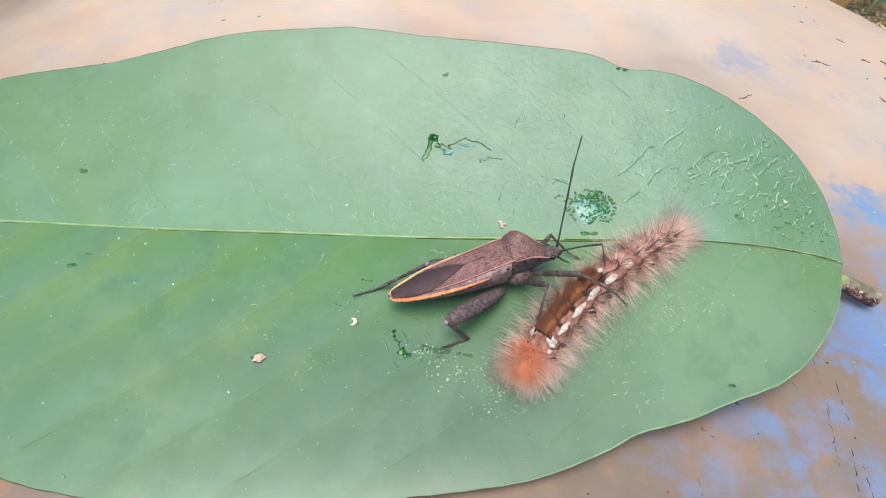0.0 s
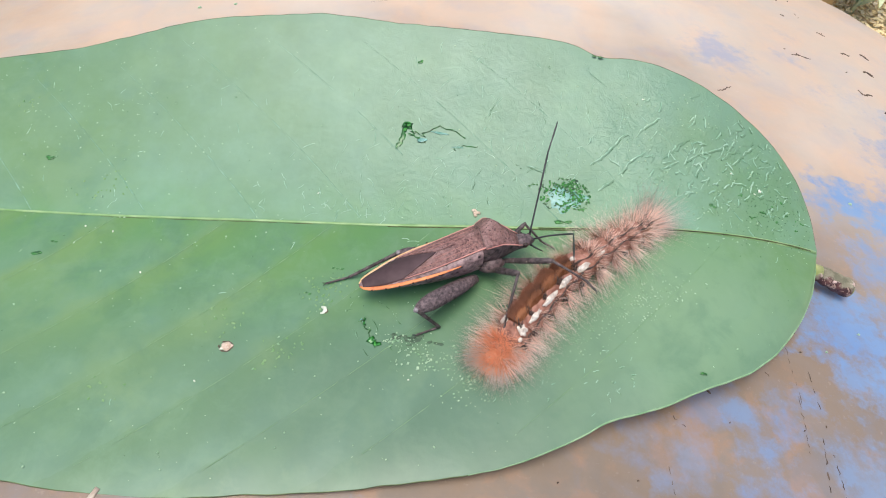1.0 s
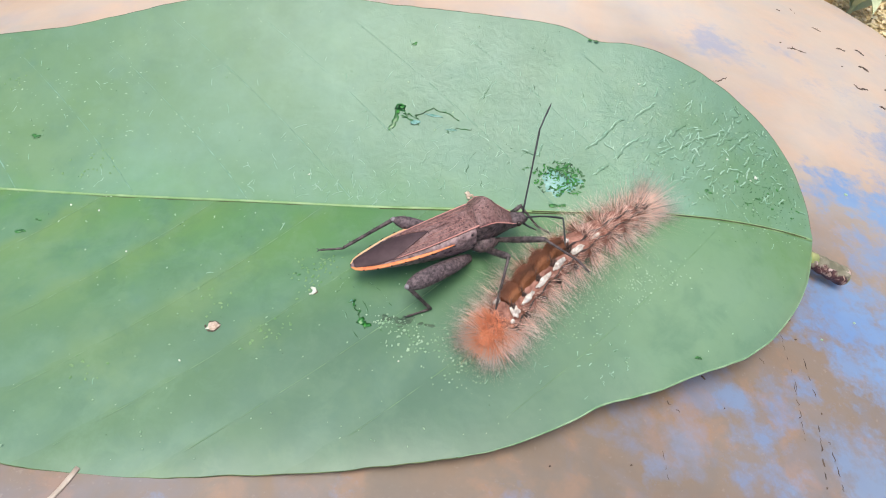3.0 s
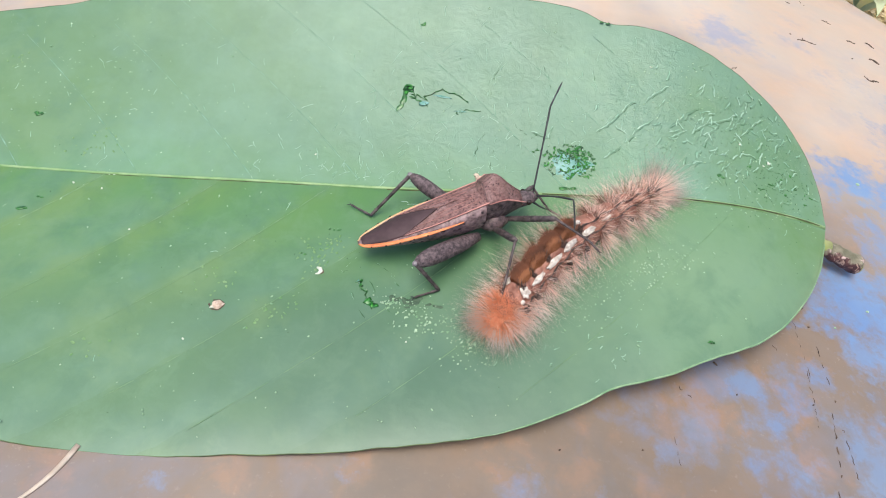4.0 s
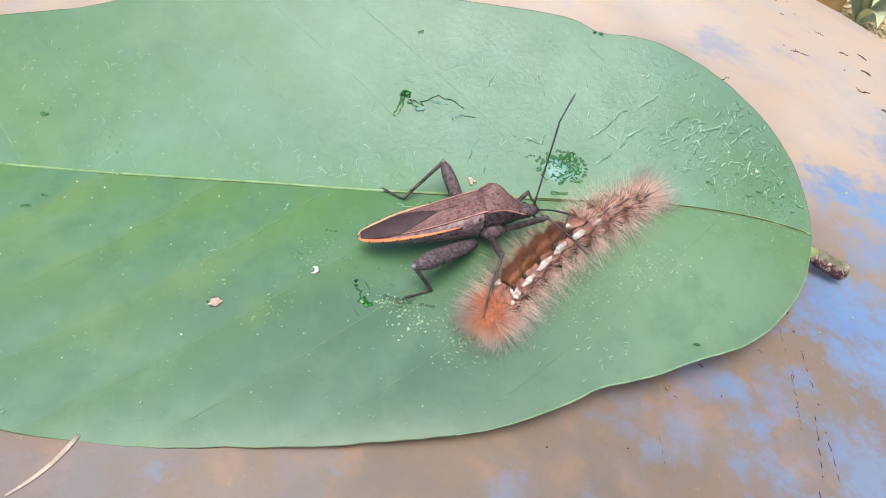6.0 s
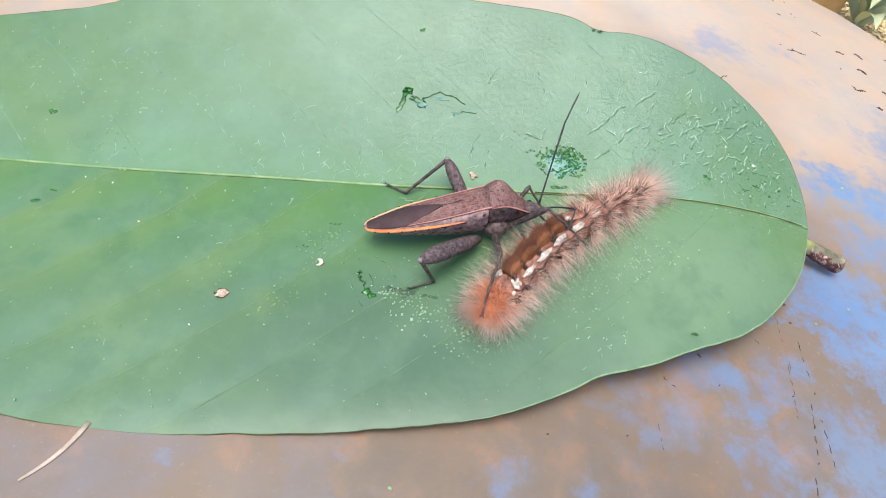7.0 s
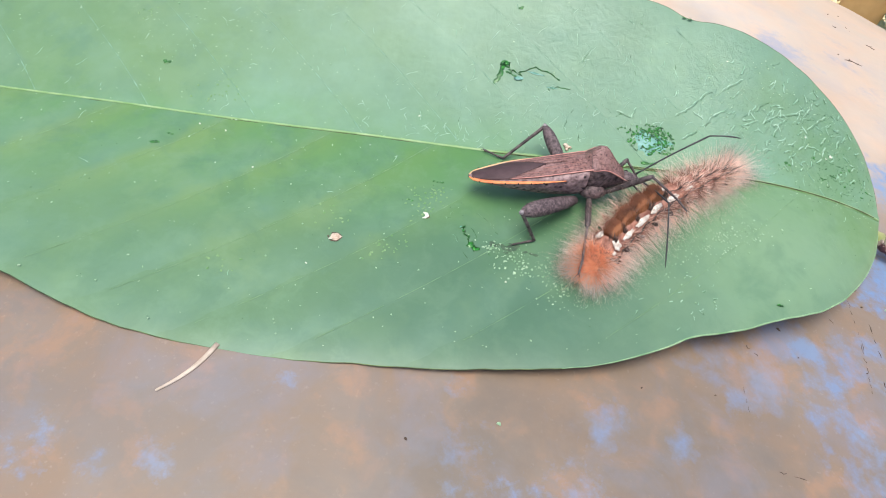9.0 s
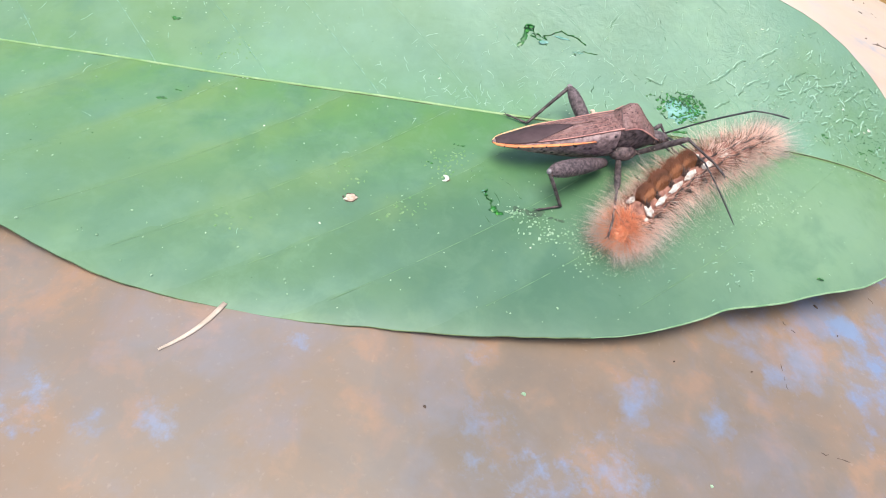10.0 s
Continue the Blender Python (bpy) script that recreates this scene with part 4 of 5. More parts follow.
def bug_pose(row):
    # it leans to its left, away from the flank that shows
    return pose(row[1] * MM, row[2] * MM, STAND_Z * MM, 0, 0, row[3]) @ pose(0, 0, 0.005) @ pose(0, 0, 0, LEAN) @ pose(0, 0, -0.005)


def between(keys, t):
    """Reads rows of (seconds, x, y, z) at t."""
    ts = [k[0] for k in keys]
    return Vector([float(np.interp(t, ts, [k[i] for k in keys])) for i in (1, 2, 3)])


def aim(at, to):
    """The pose of a limb piece that starts at one point and runs to another, in millimetres."""
    d = (to - at).normalized()
    return Matrix.Translation(at * MM) @ d.to_track_quat("X", "Z").to_matrix().to_4x4()


def knee_of(hip, foot, a, b, hint):
    d = foot - hip
    n = min(max(d.length, abs(a - b) + 0.05), a + b - 0.02)
    u = d.normalized()
    k = (a * a - b * b + n * n) / (2 * n)
    h = math.sqrt(max(a * a - k * k, 0.0))
    side = (hint - u * hint.dot(u)).normalized()
    return hip + u * k + side * h


LEGS = [
    # name, hip on the body, thigh and shin lengths, thigh radius, feet over time, knee hints over time, toe direction over time
    ("hind", (2.4, -2.6, 2.0), 11.6, 6.3, 1.26, [(0, -0.9, 1.0, -1.6), (10, -0.9, 0.9, -1.6)], [(0, -0.75, -0.8, 0.2), (7, -0.75, -0.75, 0.2), (10, -0.7, -0.5, 0.35)], [(0, -3.2, -1.6, 0), (10, -3.2, -1.4, 0)]),
    ("hind", (2.2, 1.8, 2.0), 10.3, 8.6, 1.05,
     [(0, -15, 8.2, -2.5), (2.7, -15.1, 8.0, -2.5), (3.2, -13.6, 10.5, -0.8), (3.8, -12.2, 12.6, -2.7), (4.2, -12.0, 12.8, -2.7), (4.5, -9.5, 15.2, -2.6), (5, -7.0, 17.0, -2.9), (10, -7.2, 17.0, -2.9)],
     [(0, 0, 0.35, 1), (2.7, 0, 0.35, 1), (3.8, 0.2, 0.9, 0.9), (5, 0.35, 1, 0.75), (10, 0.35, 1, 0.75)], [(0, -3.1, -1.4, 0), (2.7, -3.1, -1.2, 0), (3.8, -3.4, 1.6, 0), (5, -2.6, 1.3, 0), (10, -2.8, 0.8, 0)]),
    ("middle", (4.8, -1.6, 2.2), 7.4, 7.0, 0.5, [(0, 8.1, 0.9, 2.6), (2.7, 8.0, 0.4, 2.6), (4.2, 7.4, -0.4, 2.6), (5.5, 6.8, -1.9, 3.3), (7, 6.3, -3.6, 3.4), (8, 5.4, -5.0, 3.3), (10, 5.2, -5.2, 3.0)],
     [(0, 0.6, 0, 1), (7, 0.5, -0.1, 1), (10, 0.4, 0, 1)], [(0, -0.3, -1.4, -0.4), (7, -0.2, -1.6, -0.9), (10, -0.2, -1.6, -0.9)]),
    ("middle", (4.8, 1.6, 2.2), 4.2, 4.4, 0.4, [(0, 5.4, 15.6, -2.5), (10, 7.0, 15.8, -2.5)], [(0, 0.5, 0.2, 0.5), (10, 0.5, 0.2, 0.5)], [(0, 1, 0.6, 0), (10, 1, 0.6, 0)]),
    ("fore", (7.2, -1.2, 2.8), 8.4, 5.4, 0.46, [(0, 19.0, 7.0, 5.0), (7, 18.1, 7.4, 5.4), (10, 19.2, 8.6, 5.0)], [(0, 0, 0.1, 1), (10, 0, 0.1, 1)], [(0, 1.1, -0.8, -0.5), (10, 1.1, -0.8, -0.5)]),
    ("fore", (7.2, 1.2, 2.8), 5.9, 4.3, 0.36, [(0, 13.8, 17.0, -1.6), (7, 14.6, 15.8, -1.2), (10, 15.6, 15.6, -0.8)], [(0, 0, 1, 0.7), (10, 0, 1, 0.7)], [(0, 1.2, -0.5, -0.2), (10, 1.2, -0.5, -0.2)]),
]
MOVING = []
for leg_name, hip, thigh, shin, fat, feet, hints, toes in LEGS:
    tibia_r = 0.3 if leg_name == "hind" else 0.2
    shape = [(0, 0.5 * fat), (0.1, 0.68 * fat), (0.3, 0.9 * fat), (0.58, fat), (0.8, 0.95 * fat), (0.94, 0.66 * fat), (1, 0.34 * fat)] if leg_name == "hind" else [(0, 0.8 * fat), (0.5, fat), (0.9, 0.9 * fat), (1, 0.7 * fat)]
    f = limb(leg_name + "_thigh", thigh, shape, M_THIGH if leg_name == "hind" else M_LEG, BUG, "swollen grey-brown hind thigh" if leg_name == "hind" else "", 12, 30)
    part("knee", Geo().blob((thigh, 0, 0), tibia_r * 1.5, tibia_r * 1.4, tibia_r * 1.4, 2, 0.1).mesh("knee", MM), M_JOINT if leg_name == "hind" else M_LEG, f)
    s = limb(leg_name + "_shin", shin, [(0, tibia_r * 1.15), (0.15, tibia_r), (0.7, tibia_r * 0.85), (1, tibia_r * 0.8)], M_LEG, BUG, "", 8, 26)
    toe_len = 3.6 if leg_name == "hind" else 2.0
    o = limb(leg_name + "_foot", toe_len, [(0, 0.16), (0.3, 0.2), (0.36, 0.14), (0.6, 0.17), (0.66, 0.13), (0.92, 0.17), (1, 0.08)], M_LEG, BUG, "", 7)
    for c in (-1, 1):
        part("claw", Geo().tube([(toe_len - 0.05, 0, 0), (toe_len + 0.3, c * 0.22, 0.02), (toe_len + 0.5, c * 0.3, -0.1)], [0.07, 0.05, 0.015], 5).mesh("claw", MM), M_FEELER, o)
    MOVING.append((Vector(hip), thigh, shin, feet, hints, toes, f, s, o))

# Feelers in two stiff lengths: base on the head, tip over time, hint of the bend over time.
FEELERS = [
    ((11.85, 0.6, 5.35), 12.2, 4.95,
     [(0, 13.2, 28.6, 12.9), (0.5, 13.3, 28.7, 12.8), (1.5, 14.1, 29.5, 12.1), (2.5, 13.8, 29.7, 11.4), (4.2, 13.9, 30.9, 10.4), (4.5, 15.5, 30.6, 9.8), (5, 15.9, 30.5, 9.2), (5.5, 15.9, 27.7, 13.5), (7, 16.8, 26.2, 14.0), (7.5, 21.4, 27.0, 8.2), (8, 24.4, 20.4, 13.0),
      (8.5, 25.7, 21.9, 9.9), (9, 27.5, 19.1, 9.2), (9.5, 27.4, 12.9, 11.1), (10, 27.4, 14.2, 10.8)],
     [(0, -0.2, 0, 1), (7, -0.5, 0.2, 1), (8, -0.6, 0.5, 0.5), (10, 0, 0.2, 1)]),
    ((11.85, -0.6, 5.35), 6.6, 9.8,
     [(0, 15.5, 6.2, 13.0), (2.7, 15.1, 4.7, 13.0), (4.2, 14.8, 3.9, 11.7), (5.5, 13.7, 2.6, 11.9), (7, 15.1, 2.4, 12.8), (7.5, 15.0, -1.9, 3.0), (8, 14.4, -2.3, 1.2), (8.5, 15.5, -1.9, 1.4), (9, 18.6, -0.9, 0.2),
      (10, 23.6, 2.2, 0.5)],
     [(0, 0.9, 0.4, 0.2), (7, 0.9, 0.2, 0.3), (7.5, 0.7, 0.1, 0.8), (10, 0.7, 0.2, 0.8)]),
]
FEEL = []
for root, first, second, tips, hints in FEELERS:
    a = limb("feeler", first, [(0, 0.17), (0.1, 0.14), (0.55, 0.13), (0.95, 0.15), (1, 0.12)], M_FEELER, BUG, "thin black feeler", 7, 0, 0.3)
    b = limb("feeler_tip", second, [(0, 0.12), (0.5, 0.11), (0.55, 0.13), (0.85, 0.12), (1, 0.03)], M_FEELER, BUG, "thin black outer feeler", 7, 0, 0.2)
    FEEL.append((Vector(root), first, second, tips, hints, a, b))


# ---- the caterpillar ----
SPINE = [(6.3, -4.6, -0.9), (7.2, -3.3, 0.0), (8.5, -1.3, 0.4), (10.2, 1.5, 0.5), (13.0, 5.4, 0.5), (16.2, 9.2, 0.4), (20.3, 13.0, 0.3), (24.8, 16.8, 0.0), (28.8, 20.1, -0.8), (31.6, 22.6, -2.0)]
GIRTH = [0.7, 1.7, 2.3, 2.5, 2.55, 2.5, 2.4, 2.2, 1.7, 0.7]


def spine(u):
    """Centre, direction and radius of the body at u, 0 the head and 1 the tail."""
    k = list(range(len(SPINE)))
    s = u * (len(SPINE) - 1)
    c = Vector([curve_at(k, [p[i] for p in SPINE], s) for i in range(3)])
    e = Vector([curve_at(k, [p[i] for p in SPINE], min(s + 0.1, k[-1])) for i in range(3)])
    b = Vector([curve_at(k, [p[i] for p in SPINE], max(s - 0.1, 0)) for i in range(3)])
    return c, (e - b).normalized(), curve_at(k, GIRTH, s)


def skin(u, a, out=0.0):
    """A point of the skin and its outward direction; a: angle from the back, positive to the body's right."""
    c, d, r = spine(u)
    right = d.cross(Vector((0, 0, 1))).normalized()
    up = right.cross(d)
    n = (up * math.cos(a) + right * math.sin(a)).normalized()
    return c + n * (r + out), n


def build_caterpillar():
    cat = empty("caterpillar", "hairy tan caterpillar with brown brushes, lying on the leaf", "caterpillar")
    rg = random.Random(21)
    rows = []
    for i in range(121):
        u = i / 120
        c, d, r = spine(u)
        ripple = 1 + 0.07 * math.cos(u * 13 * 2 * math.pi)
        row = []
        for j in range(20):
            p, n = skin(u, 2 * math.pi * j / 20)
            row.append(c + (p - c) * ripple)
        rows.append(row)
    g = Geo().grid(rows, True).cap(rows[0]).cap(rows[-1], True)
    part("body", g.mesh("body", MM), M_BODY, cat, "brown segmented body")
    part("head", Geo().blob((7.2, -3.4, 0.3), 2.0, 1.9, 1.7, 5, 0.05, 14, 10).mesh("head", MM), M_HEAD, cat, "rounded orange head")

    def fan(g, u, a, count, lo, hi, spread, r, lean=0.0, droop=0.5):
        """Hairs that burst from one wart."""
        p, n = skin(u, a, -0.1)
        d = spine(u)[1]
        for _ in range(count):
            w = Vector((rg.gauss(0, 1), rg.gauss(0, 1), rg.gauss(0, 1)))
            dirn = (n + w * spread + d * lean).normalized()
            if dirn.z < -0.25:
                dirn.z = -0.25
            ln = rg.uniform(lo, hi)
            start = p + w * 0.22
            end = start + dirn * ln
            end.z -= droop * (ln / 6) ** 2
            floor = leaf_z(end.x * MM, end.y * MM) / MM + 0.1
            end.z = max(end.z, floor)
            g.strand(start, end, r * rg.uniform(0.7, 1.3), Vector((rg.gauss(0, 0.12), rg.gauss(0, 0.12), 0.12 + rg.gauss(0, 0.1))))

    # body hairs, wart by wart
    tan, pale, dark, grey, base = Geo(), Geo(), Geo(), Geo(), Geo()
    for seg in range(13):
        u = 0.12 + 0.86 * seg / 12.5
        tail = max(0, (u - 0.78) / 0.2)
        for a in (-2.0, -1.4, -0.8, 0.8, 1.3, 1.8):
            brushed = 0.24 < u < 0.66 and abs(a) < 1
            k = 0.3 if brushed else 1.0
            lean = 1.3 * tail - 0.1
            near_side = 1.0 if a > 0 else 0.6
            fan(tan, u, a, int(30 * k * near_side), 1.2, 3.8, 0.27, 0.023, lean)
            fan(base, u, a, int(26 * k), 0.6, 1.7, 0.4, 0.034, lean)
            fan(pale, u, a, int(32 * k * near_side), 2.2, 5.8 - 0.6 * tail, 0.29, 0.0145, lean, 0.8)
            fan(grey, u, a, int(16 * k), 4.0, 7.0, 0.36, 0.0085, lean, 0.9)
            fan(dark, u, a, int(11 * k), 0.9, 3.4, 0.4, 0.022, lean)
        if u > 0.62:
            for a in (-0.45, -0.1, 0.3):
                fan(tan, u, a, 18, 1.0, 2.8, 0.5, 0.024, 0.6)
                fan(pale, u, a, 15, 1.2, 3.2, 0.5, 0.02, 0.6)
            fan(dark, u, 0.0, 26, 0.9, 2.4, 0.6, 0.028, 0.5)
    # tail plume
    for a in np.linspace(-2, 2, 9):
        fan(tan, 0.95, a, 40, 1.6, 4.2, 0.3, 0.019, 1.4)
        fan(pale, 0.97, a, 40, 3.0, 6.5, 0.34, 0.0125, 1.6)
        fan(grey, 0.97, a, 60, 4.0, 9.0, 0.4, 0.009, 1.6)
        fan(dark, 0.94, a, 4, 2.5, 5.5, 0.35, 0.018, 1.0)
    part("base_hair", base.raw("base_hair", MM), M_CARAMEL, cat, "short brown hairs at the roots of the fans")["kind"] = "stuff"
    part("tan_hair", tan.raw("tan_hair", MM), M_TAN, cat, "long tan hairs in fans")["kind"] = "stuff"
    part("pale_hair", pale.raw("pale_hair", MM), M_PALE, cat, "fine pale hairs")["kind"] = "stuff"
    part("dark_hair", dark.raw("dark_hair", MM), M_DARKHAIR, cat, "sparse dark bristles")["kind"] = "stuff"
    # orange ruff round the head
    ruff = Geo()
    for _ in range(230):
        fan(ruff, rg.uniform(0.02, 0.225), rg.uniform(-2.2, 2.2), 17, 0.7, 2.0, 0.55, 0.028, -0.4)
    for _ in range(50):
        fan(ruff, rg.uniform(0.02, 0.2), rg.uniform(-2.3, 2.3), 14, 2.0, 4.2, 0.5, 0.012, -0.7)
    part("orange_hair", ruff.raw("orange_hair", MM), M_ORANGEHAIR, cat, "dense orange ruff of the head")["kind"] = "stuff"
    for _ in range(46):
        fan(grey, rg.uniform(0.02, 0.12), rg.uniform(-2.4, 1.8), 24, 2.6, 5.6, 0.5, 0.0095, -1.0)
    part("grey_hair", grey.raw("grey_hair", MM), M_GREYHAIR, cat, "thin grey plumes round the whole body")["kind"] = "stuff"
    # four upright brown brushes on the back, caramel in front and darker behind
    for k in range(4):
        u0 = 0.332 + k * 0.074
        g, low = Geo(), Geo()
        tall = (2.5, 2.9, 3.0, 2.7)[k]
        for n in range(1900):
            w, a = rg.uniform(-1, 1), rg.uniform(-0.5, 0.2)
            front = a > -0.06 + 0.12 * rg.random()
            p, out = skin(u0 + w * (0.031 if front else 0.034), a, -0.1)
            lean = Vector((-0.3 + 0.12 * w + rg.gauss(0, 0.05), 0.36 + 0.12 * w + rg.gauss(0, 0.05), 0.85)).normalized()
            ln = tall * (0.68 if front else 0.84) * (1.08 - 0.42 * w * w) * rg.uniform(0.75, 1.05)
            (low if front else g).strand(p, p + lean * ln, 0.03)
        brush = part("brush", g.raw("brush", MM), M_BROWN, cat, "dense upright chestnut brush")
        part("front_hair", low.raw("front_hair", MM), M_CARAMEL, brush, "caramel hairs at the front of the brush")
    g = Geo()
    for _ in range(240):
        u, a = 0.295 + 0.074 * rg.randint(0, 4) + rg.gauss(0, 0.006), rg.uniform(-0.1, 0.42)
        p, n = skin(u, a, -0.1)
        dirn = (n * 0.5 + Vector((-0.25 + rg.gauss(0, 0.1), 0.42 + rg.gauss(0, 0.1), 0.85))).normalized()
        g.strand(p, p + dirn * rg.uniform(0.6, 1.8), 0.05)
    part("gap_hair", g.raw("gap_hair", MM), M_DARKHAIR, cat, "blackish hairs between the brushes")["kind"] = "stuff"
    for k in range(4):
        p, n = skin(0.369 + k * 0.074, 0.24, 0.02)
        part("dark_notch", Geo().blob(p, 0.34, 0.3, 0.3, k, 0.3).mesh("dark_notch", MM), M_DARKHAIR, cat, "black patch between the brushes")
    # white scale tufts beside the brushes
    for u, a, rx, ry in ((0.292, 0.46, 0.62, 0.6), (0.297, -0.74, 0.6, 0.5), (0.372, 0.55, 1.15, 0.3), (0.452, 0.53, 1.25, 0.34), (0.535, 0.48, 1.15, 0.36), (0.62, 0.44, 1.05, 0.36), (0.69, 0.36, 0.7, 0.18), (0.25, 0.7, 0.3, 0.25), (0.61, -0.35, 0.4, 0.3)):
        p, n = skin(u, a, 0.1)
        c, d, r = spine(u)
        g = Geo().blob((0, 0, 0), rx * 1.3, ry * 1.35, 0.2, int(u * 1000 + a * 10), 0.22, 18, 6)
        ax = d
        ay = n.cross(d).normalized()
        m = Matrix((( ax.x, ay.x, n.x, p.x), (ax.y, ay.y, n.y, p.y), (ax.z, ay.z, n.z, p.z), (0, 0, 0, 1)))
        g.v = [tuple(m @ Vector(v)) for v in g.v]
        part("white_tuft", g.mesh("white_tuft", MM), M_TUFT, cat, "white scale patch")
    # dark line and dark warts along the side
    pts = [skin(u, 0.1 + 0.06 * math.sin(u * 90), 0.45)[0] for u in np.linspace(0.6, 0.95, 40)]
    part("back_line", Geo().tube(pts, [0.11 + 0.07 * math.sin(k * 1.3) for k in range(40)], 5, 0.6).mesh("back_line", MM), M_DARKHAIR, cat, "dark line along the back")
    pts = [skin(u, 0.93 - 0.75 * (u - 0.24) + 0.06 * math.sin(u * 80), 0.6)[0] for u in np.linspace(0.22, 0.94, 60)]
    part("side_line", Geo().tube(pts, [0.12 + 0.06 * math.sin(k * 2.3) for k in range(60)], 5).mesh("side_line", MM), M_DARKHAIR, cat, "dark line along the side")
    for k in range(8):
        p, n = skin(0.24 + 0.087 * k, 1.15, 0.45)
        part("wart", Geo().blob(p, 0.5, 0.42, 0.4, k, 0.3).mesh("wart", MM), M_DARKHAIR, cat, "dark brown wart")
    return cat


build_caterpillar()


# ---- small things on the leaf and the seat ----
def streak(name, pts, radii, material, label, category, flat=0.4, up=0.0):
    g = Geo().tube([on_leaf(x * MM, y * MM, up * MM) for x, y in pts], [r * MM for r in radii], 6, flat)
    return tagged(part(name, g.mesh(name), material), label, category)


def jag(pts, rg, amount=0.25, fine=4):
    out = []
    for (x0, y0), (x1, y1) in zip(pts, pts[1:]):
        for k in range(fine):
            t = k / fine
            out.append((x0 + (x1 - x0) * t + rg.gauss(0, amount), y0 + (y1 - y0) * t + rg.gauss(0, amount)))
    return out + [pts[-1]]


def build_sap():
    rg = random.Random(3)
    for pts, r in (
        ([(-10.7, 32.4), (-9.8, 35.0), (-9.0, 37.2)], 0.24), ([(-9.3, 36.2), (-9.0, 37.4)], 0.42), ([(-8.6, 36.2), (-8.1, 35.7), (-6.4, 35.3), (-4.1, 37.0), (-1.7, 36.6), (0.7, 35.2)], 0.2),
        ([(-8.8, 35.4), (-6.8, 34.5), (-5.8, 33.8)], 0.14), ([(-1.4, 33.1), (0.5, 33.7), (2.9, 33.9)], 0.1),
        ([(-12.0, 1.4), (-11.6, 0.6), (-11.2, -0.3), (-10.4, -1.5)], 0.2), ([(-10.4, -1.7), (-9.3, -2.6)], 0.34), ([(-12.3, 1.2), (-11.6, 1.5)], 0.26),
    ):
        p = jag(pts, rg, 0.17, 6)
        streak("sap_smear", p, [r * rg.uniform(0.5, 2.3) for _ in p], M_SMEAR, "wet dark green smear where the leaf skin is torn", "smear", 0.22)
    for x, y, r in ((-9.1, 37.2, 0.45), (-9.6, 36.2, 0.35), (-9.7, -2.4, 0.28)):
        g = Geo().blob(on_leaf(x * MM, y * MM, 0.00004), r * MM, r * 1.3 * MM, 0.1 * MM, int(x * 9), 0.45, 11, 4, 0.3)
        tagged(part("green_lump", g.mesh("green_lump"), M_VIVID), "bright green lump of torn leaf flesh", "lump")
    for x, y, rx, ry, turn in ((-6.4, 34.6, 1.5, 0.5, 0.4), (-3.6, 35.9, 1.6, 0.35, -0.1), (-0.2, 33.5, 1.1, 0.2, 0.1), (-12.1, 1.2, 0.35, 0.3, 0.0)):
        g = Geo().blob(on_leaf(x * MM, y * MM, 0.00001), rx * MM, ry * MM, 0.04 * MM, int(x * 7), 0.35, 14, 4, turn)
        tagged(part("wet_film", g.mesh("wet_film"), M_FILM), "pale glistening film of sap on the leaf", "wet film")
    # wet patch with torn green skin
    g = Geo()
    rows = []
    for s in (0.02, 0.5, 1.0):
        ring = []
        for k in range(72):
            a = 2 * math.pi * k / 72
            r = s * (0.95 + 0.16 * math.sin(3 * a + 1) + 0.1 * math.sin(7 * a) + 0.25 * noise.noise((math.cos(a) * 3, math.sin(a) * 3, 4)))
            x, y = 17.8 + 3.1 * r * math.cos(a), 25.7 + 2.2 * r * math.sin(a)
            ring.append(on_leaf(x * MM, y * MM, 0.00006 * (1.05 - s)))
        rows.append(ring)
    g.grid(rows, True)
    tagged(part("wet_patch", g.mesh("wet_patch"), M_FILM), "shiny wet patch on the torn leaf skin", "wet patch")
    for k in range(20):
        a, r = rg.uniform(0, 6.28), math.sqrt(rg.random())
        x, y = 18.2 + 3.0 * r * math.cos(a), 26.3 + 2.2 * r * math.sin(a)
        turn, run = rg.uniform(0, 6.28), []
        for _ in range(rg.randint(4, 8)):
            run.append((x, y))
            turn += rg.gauss(0, 0.9)
            x, y = x + 0.3 * math.cos(turn), y + 0.26 * math.sin(turn)
        streak("torn_strip", run, [rg.uniform(0.05, 0.18) for _ in run], (M_VIVID, M_SMEAR, M_SMEAR)[k % 3], "ragged wet strip of torn bright green leaf skin", "torn strip", 0.3, 0.03)["group"] = "strips in the wet patch"
    for k in range(180):
        a, r = rg.uniform(0, 6.28), rg.random() ** 0.45
        x, y = 17.7 + 4.3 * r * math.cos(a), 26.2 + 3.2 * r * math.sin(a)
        if y < 23.6 and rg.random() < 0.7:
            continue
        g = Geo().blob(on_leaf(x * MM, y * MM, 0.00006), rg.uniform(0.08, 0.42) * MM, rg.uniform(0.07, 0.22) * MM, 0.05 * MM, k, 0.6, 9, 4, rg.uniform(0, 3))
        tagged(part("skin_shred", g.mesh("skin_shred"), (M_SMEAR, M_VIVID, M_SMEAR)[k % 3]), "small wet shred of green leaf skin", "shred", "shreds in the wet patch")
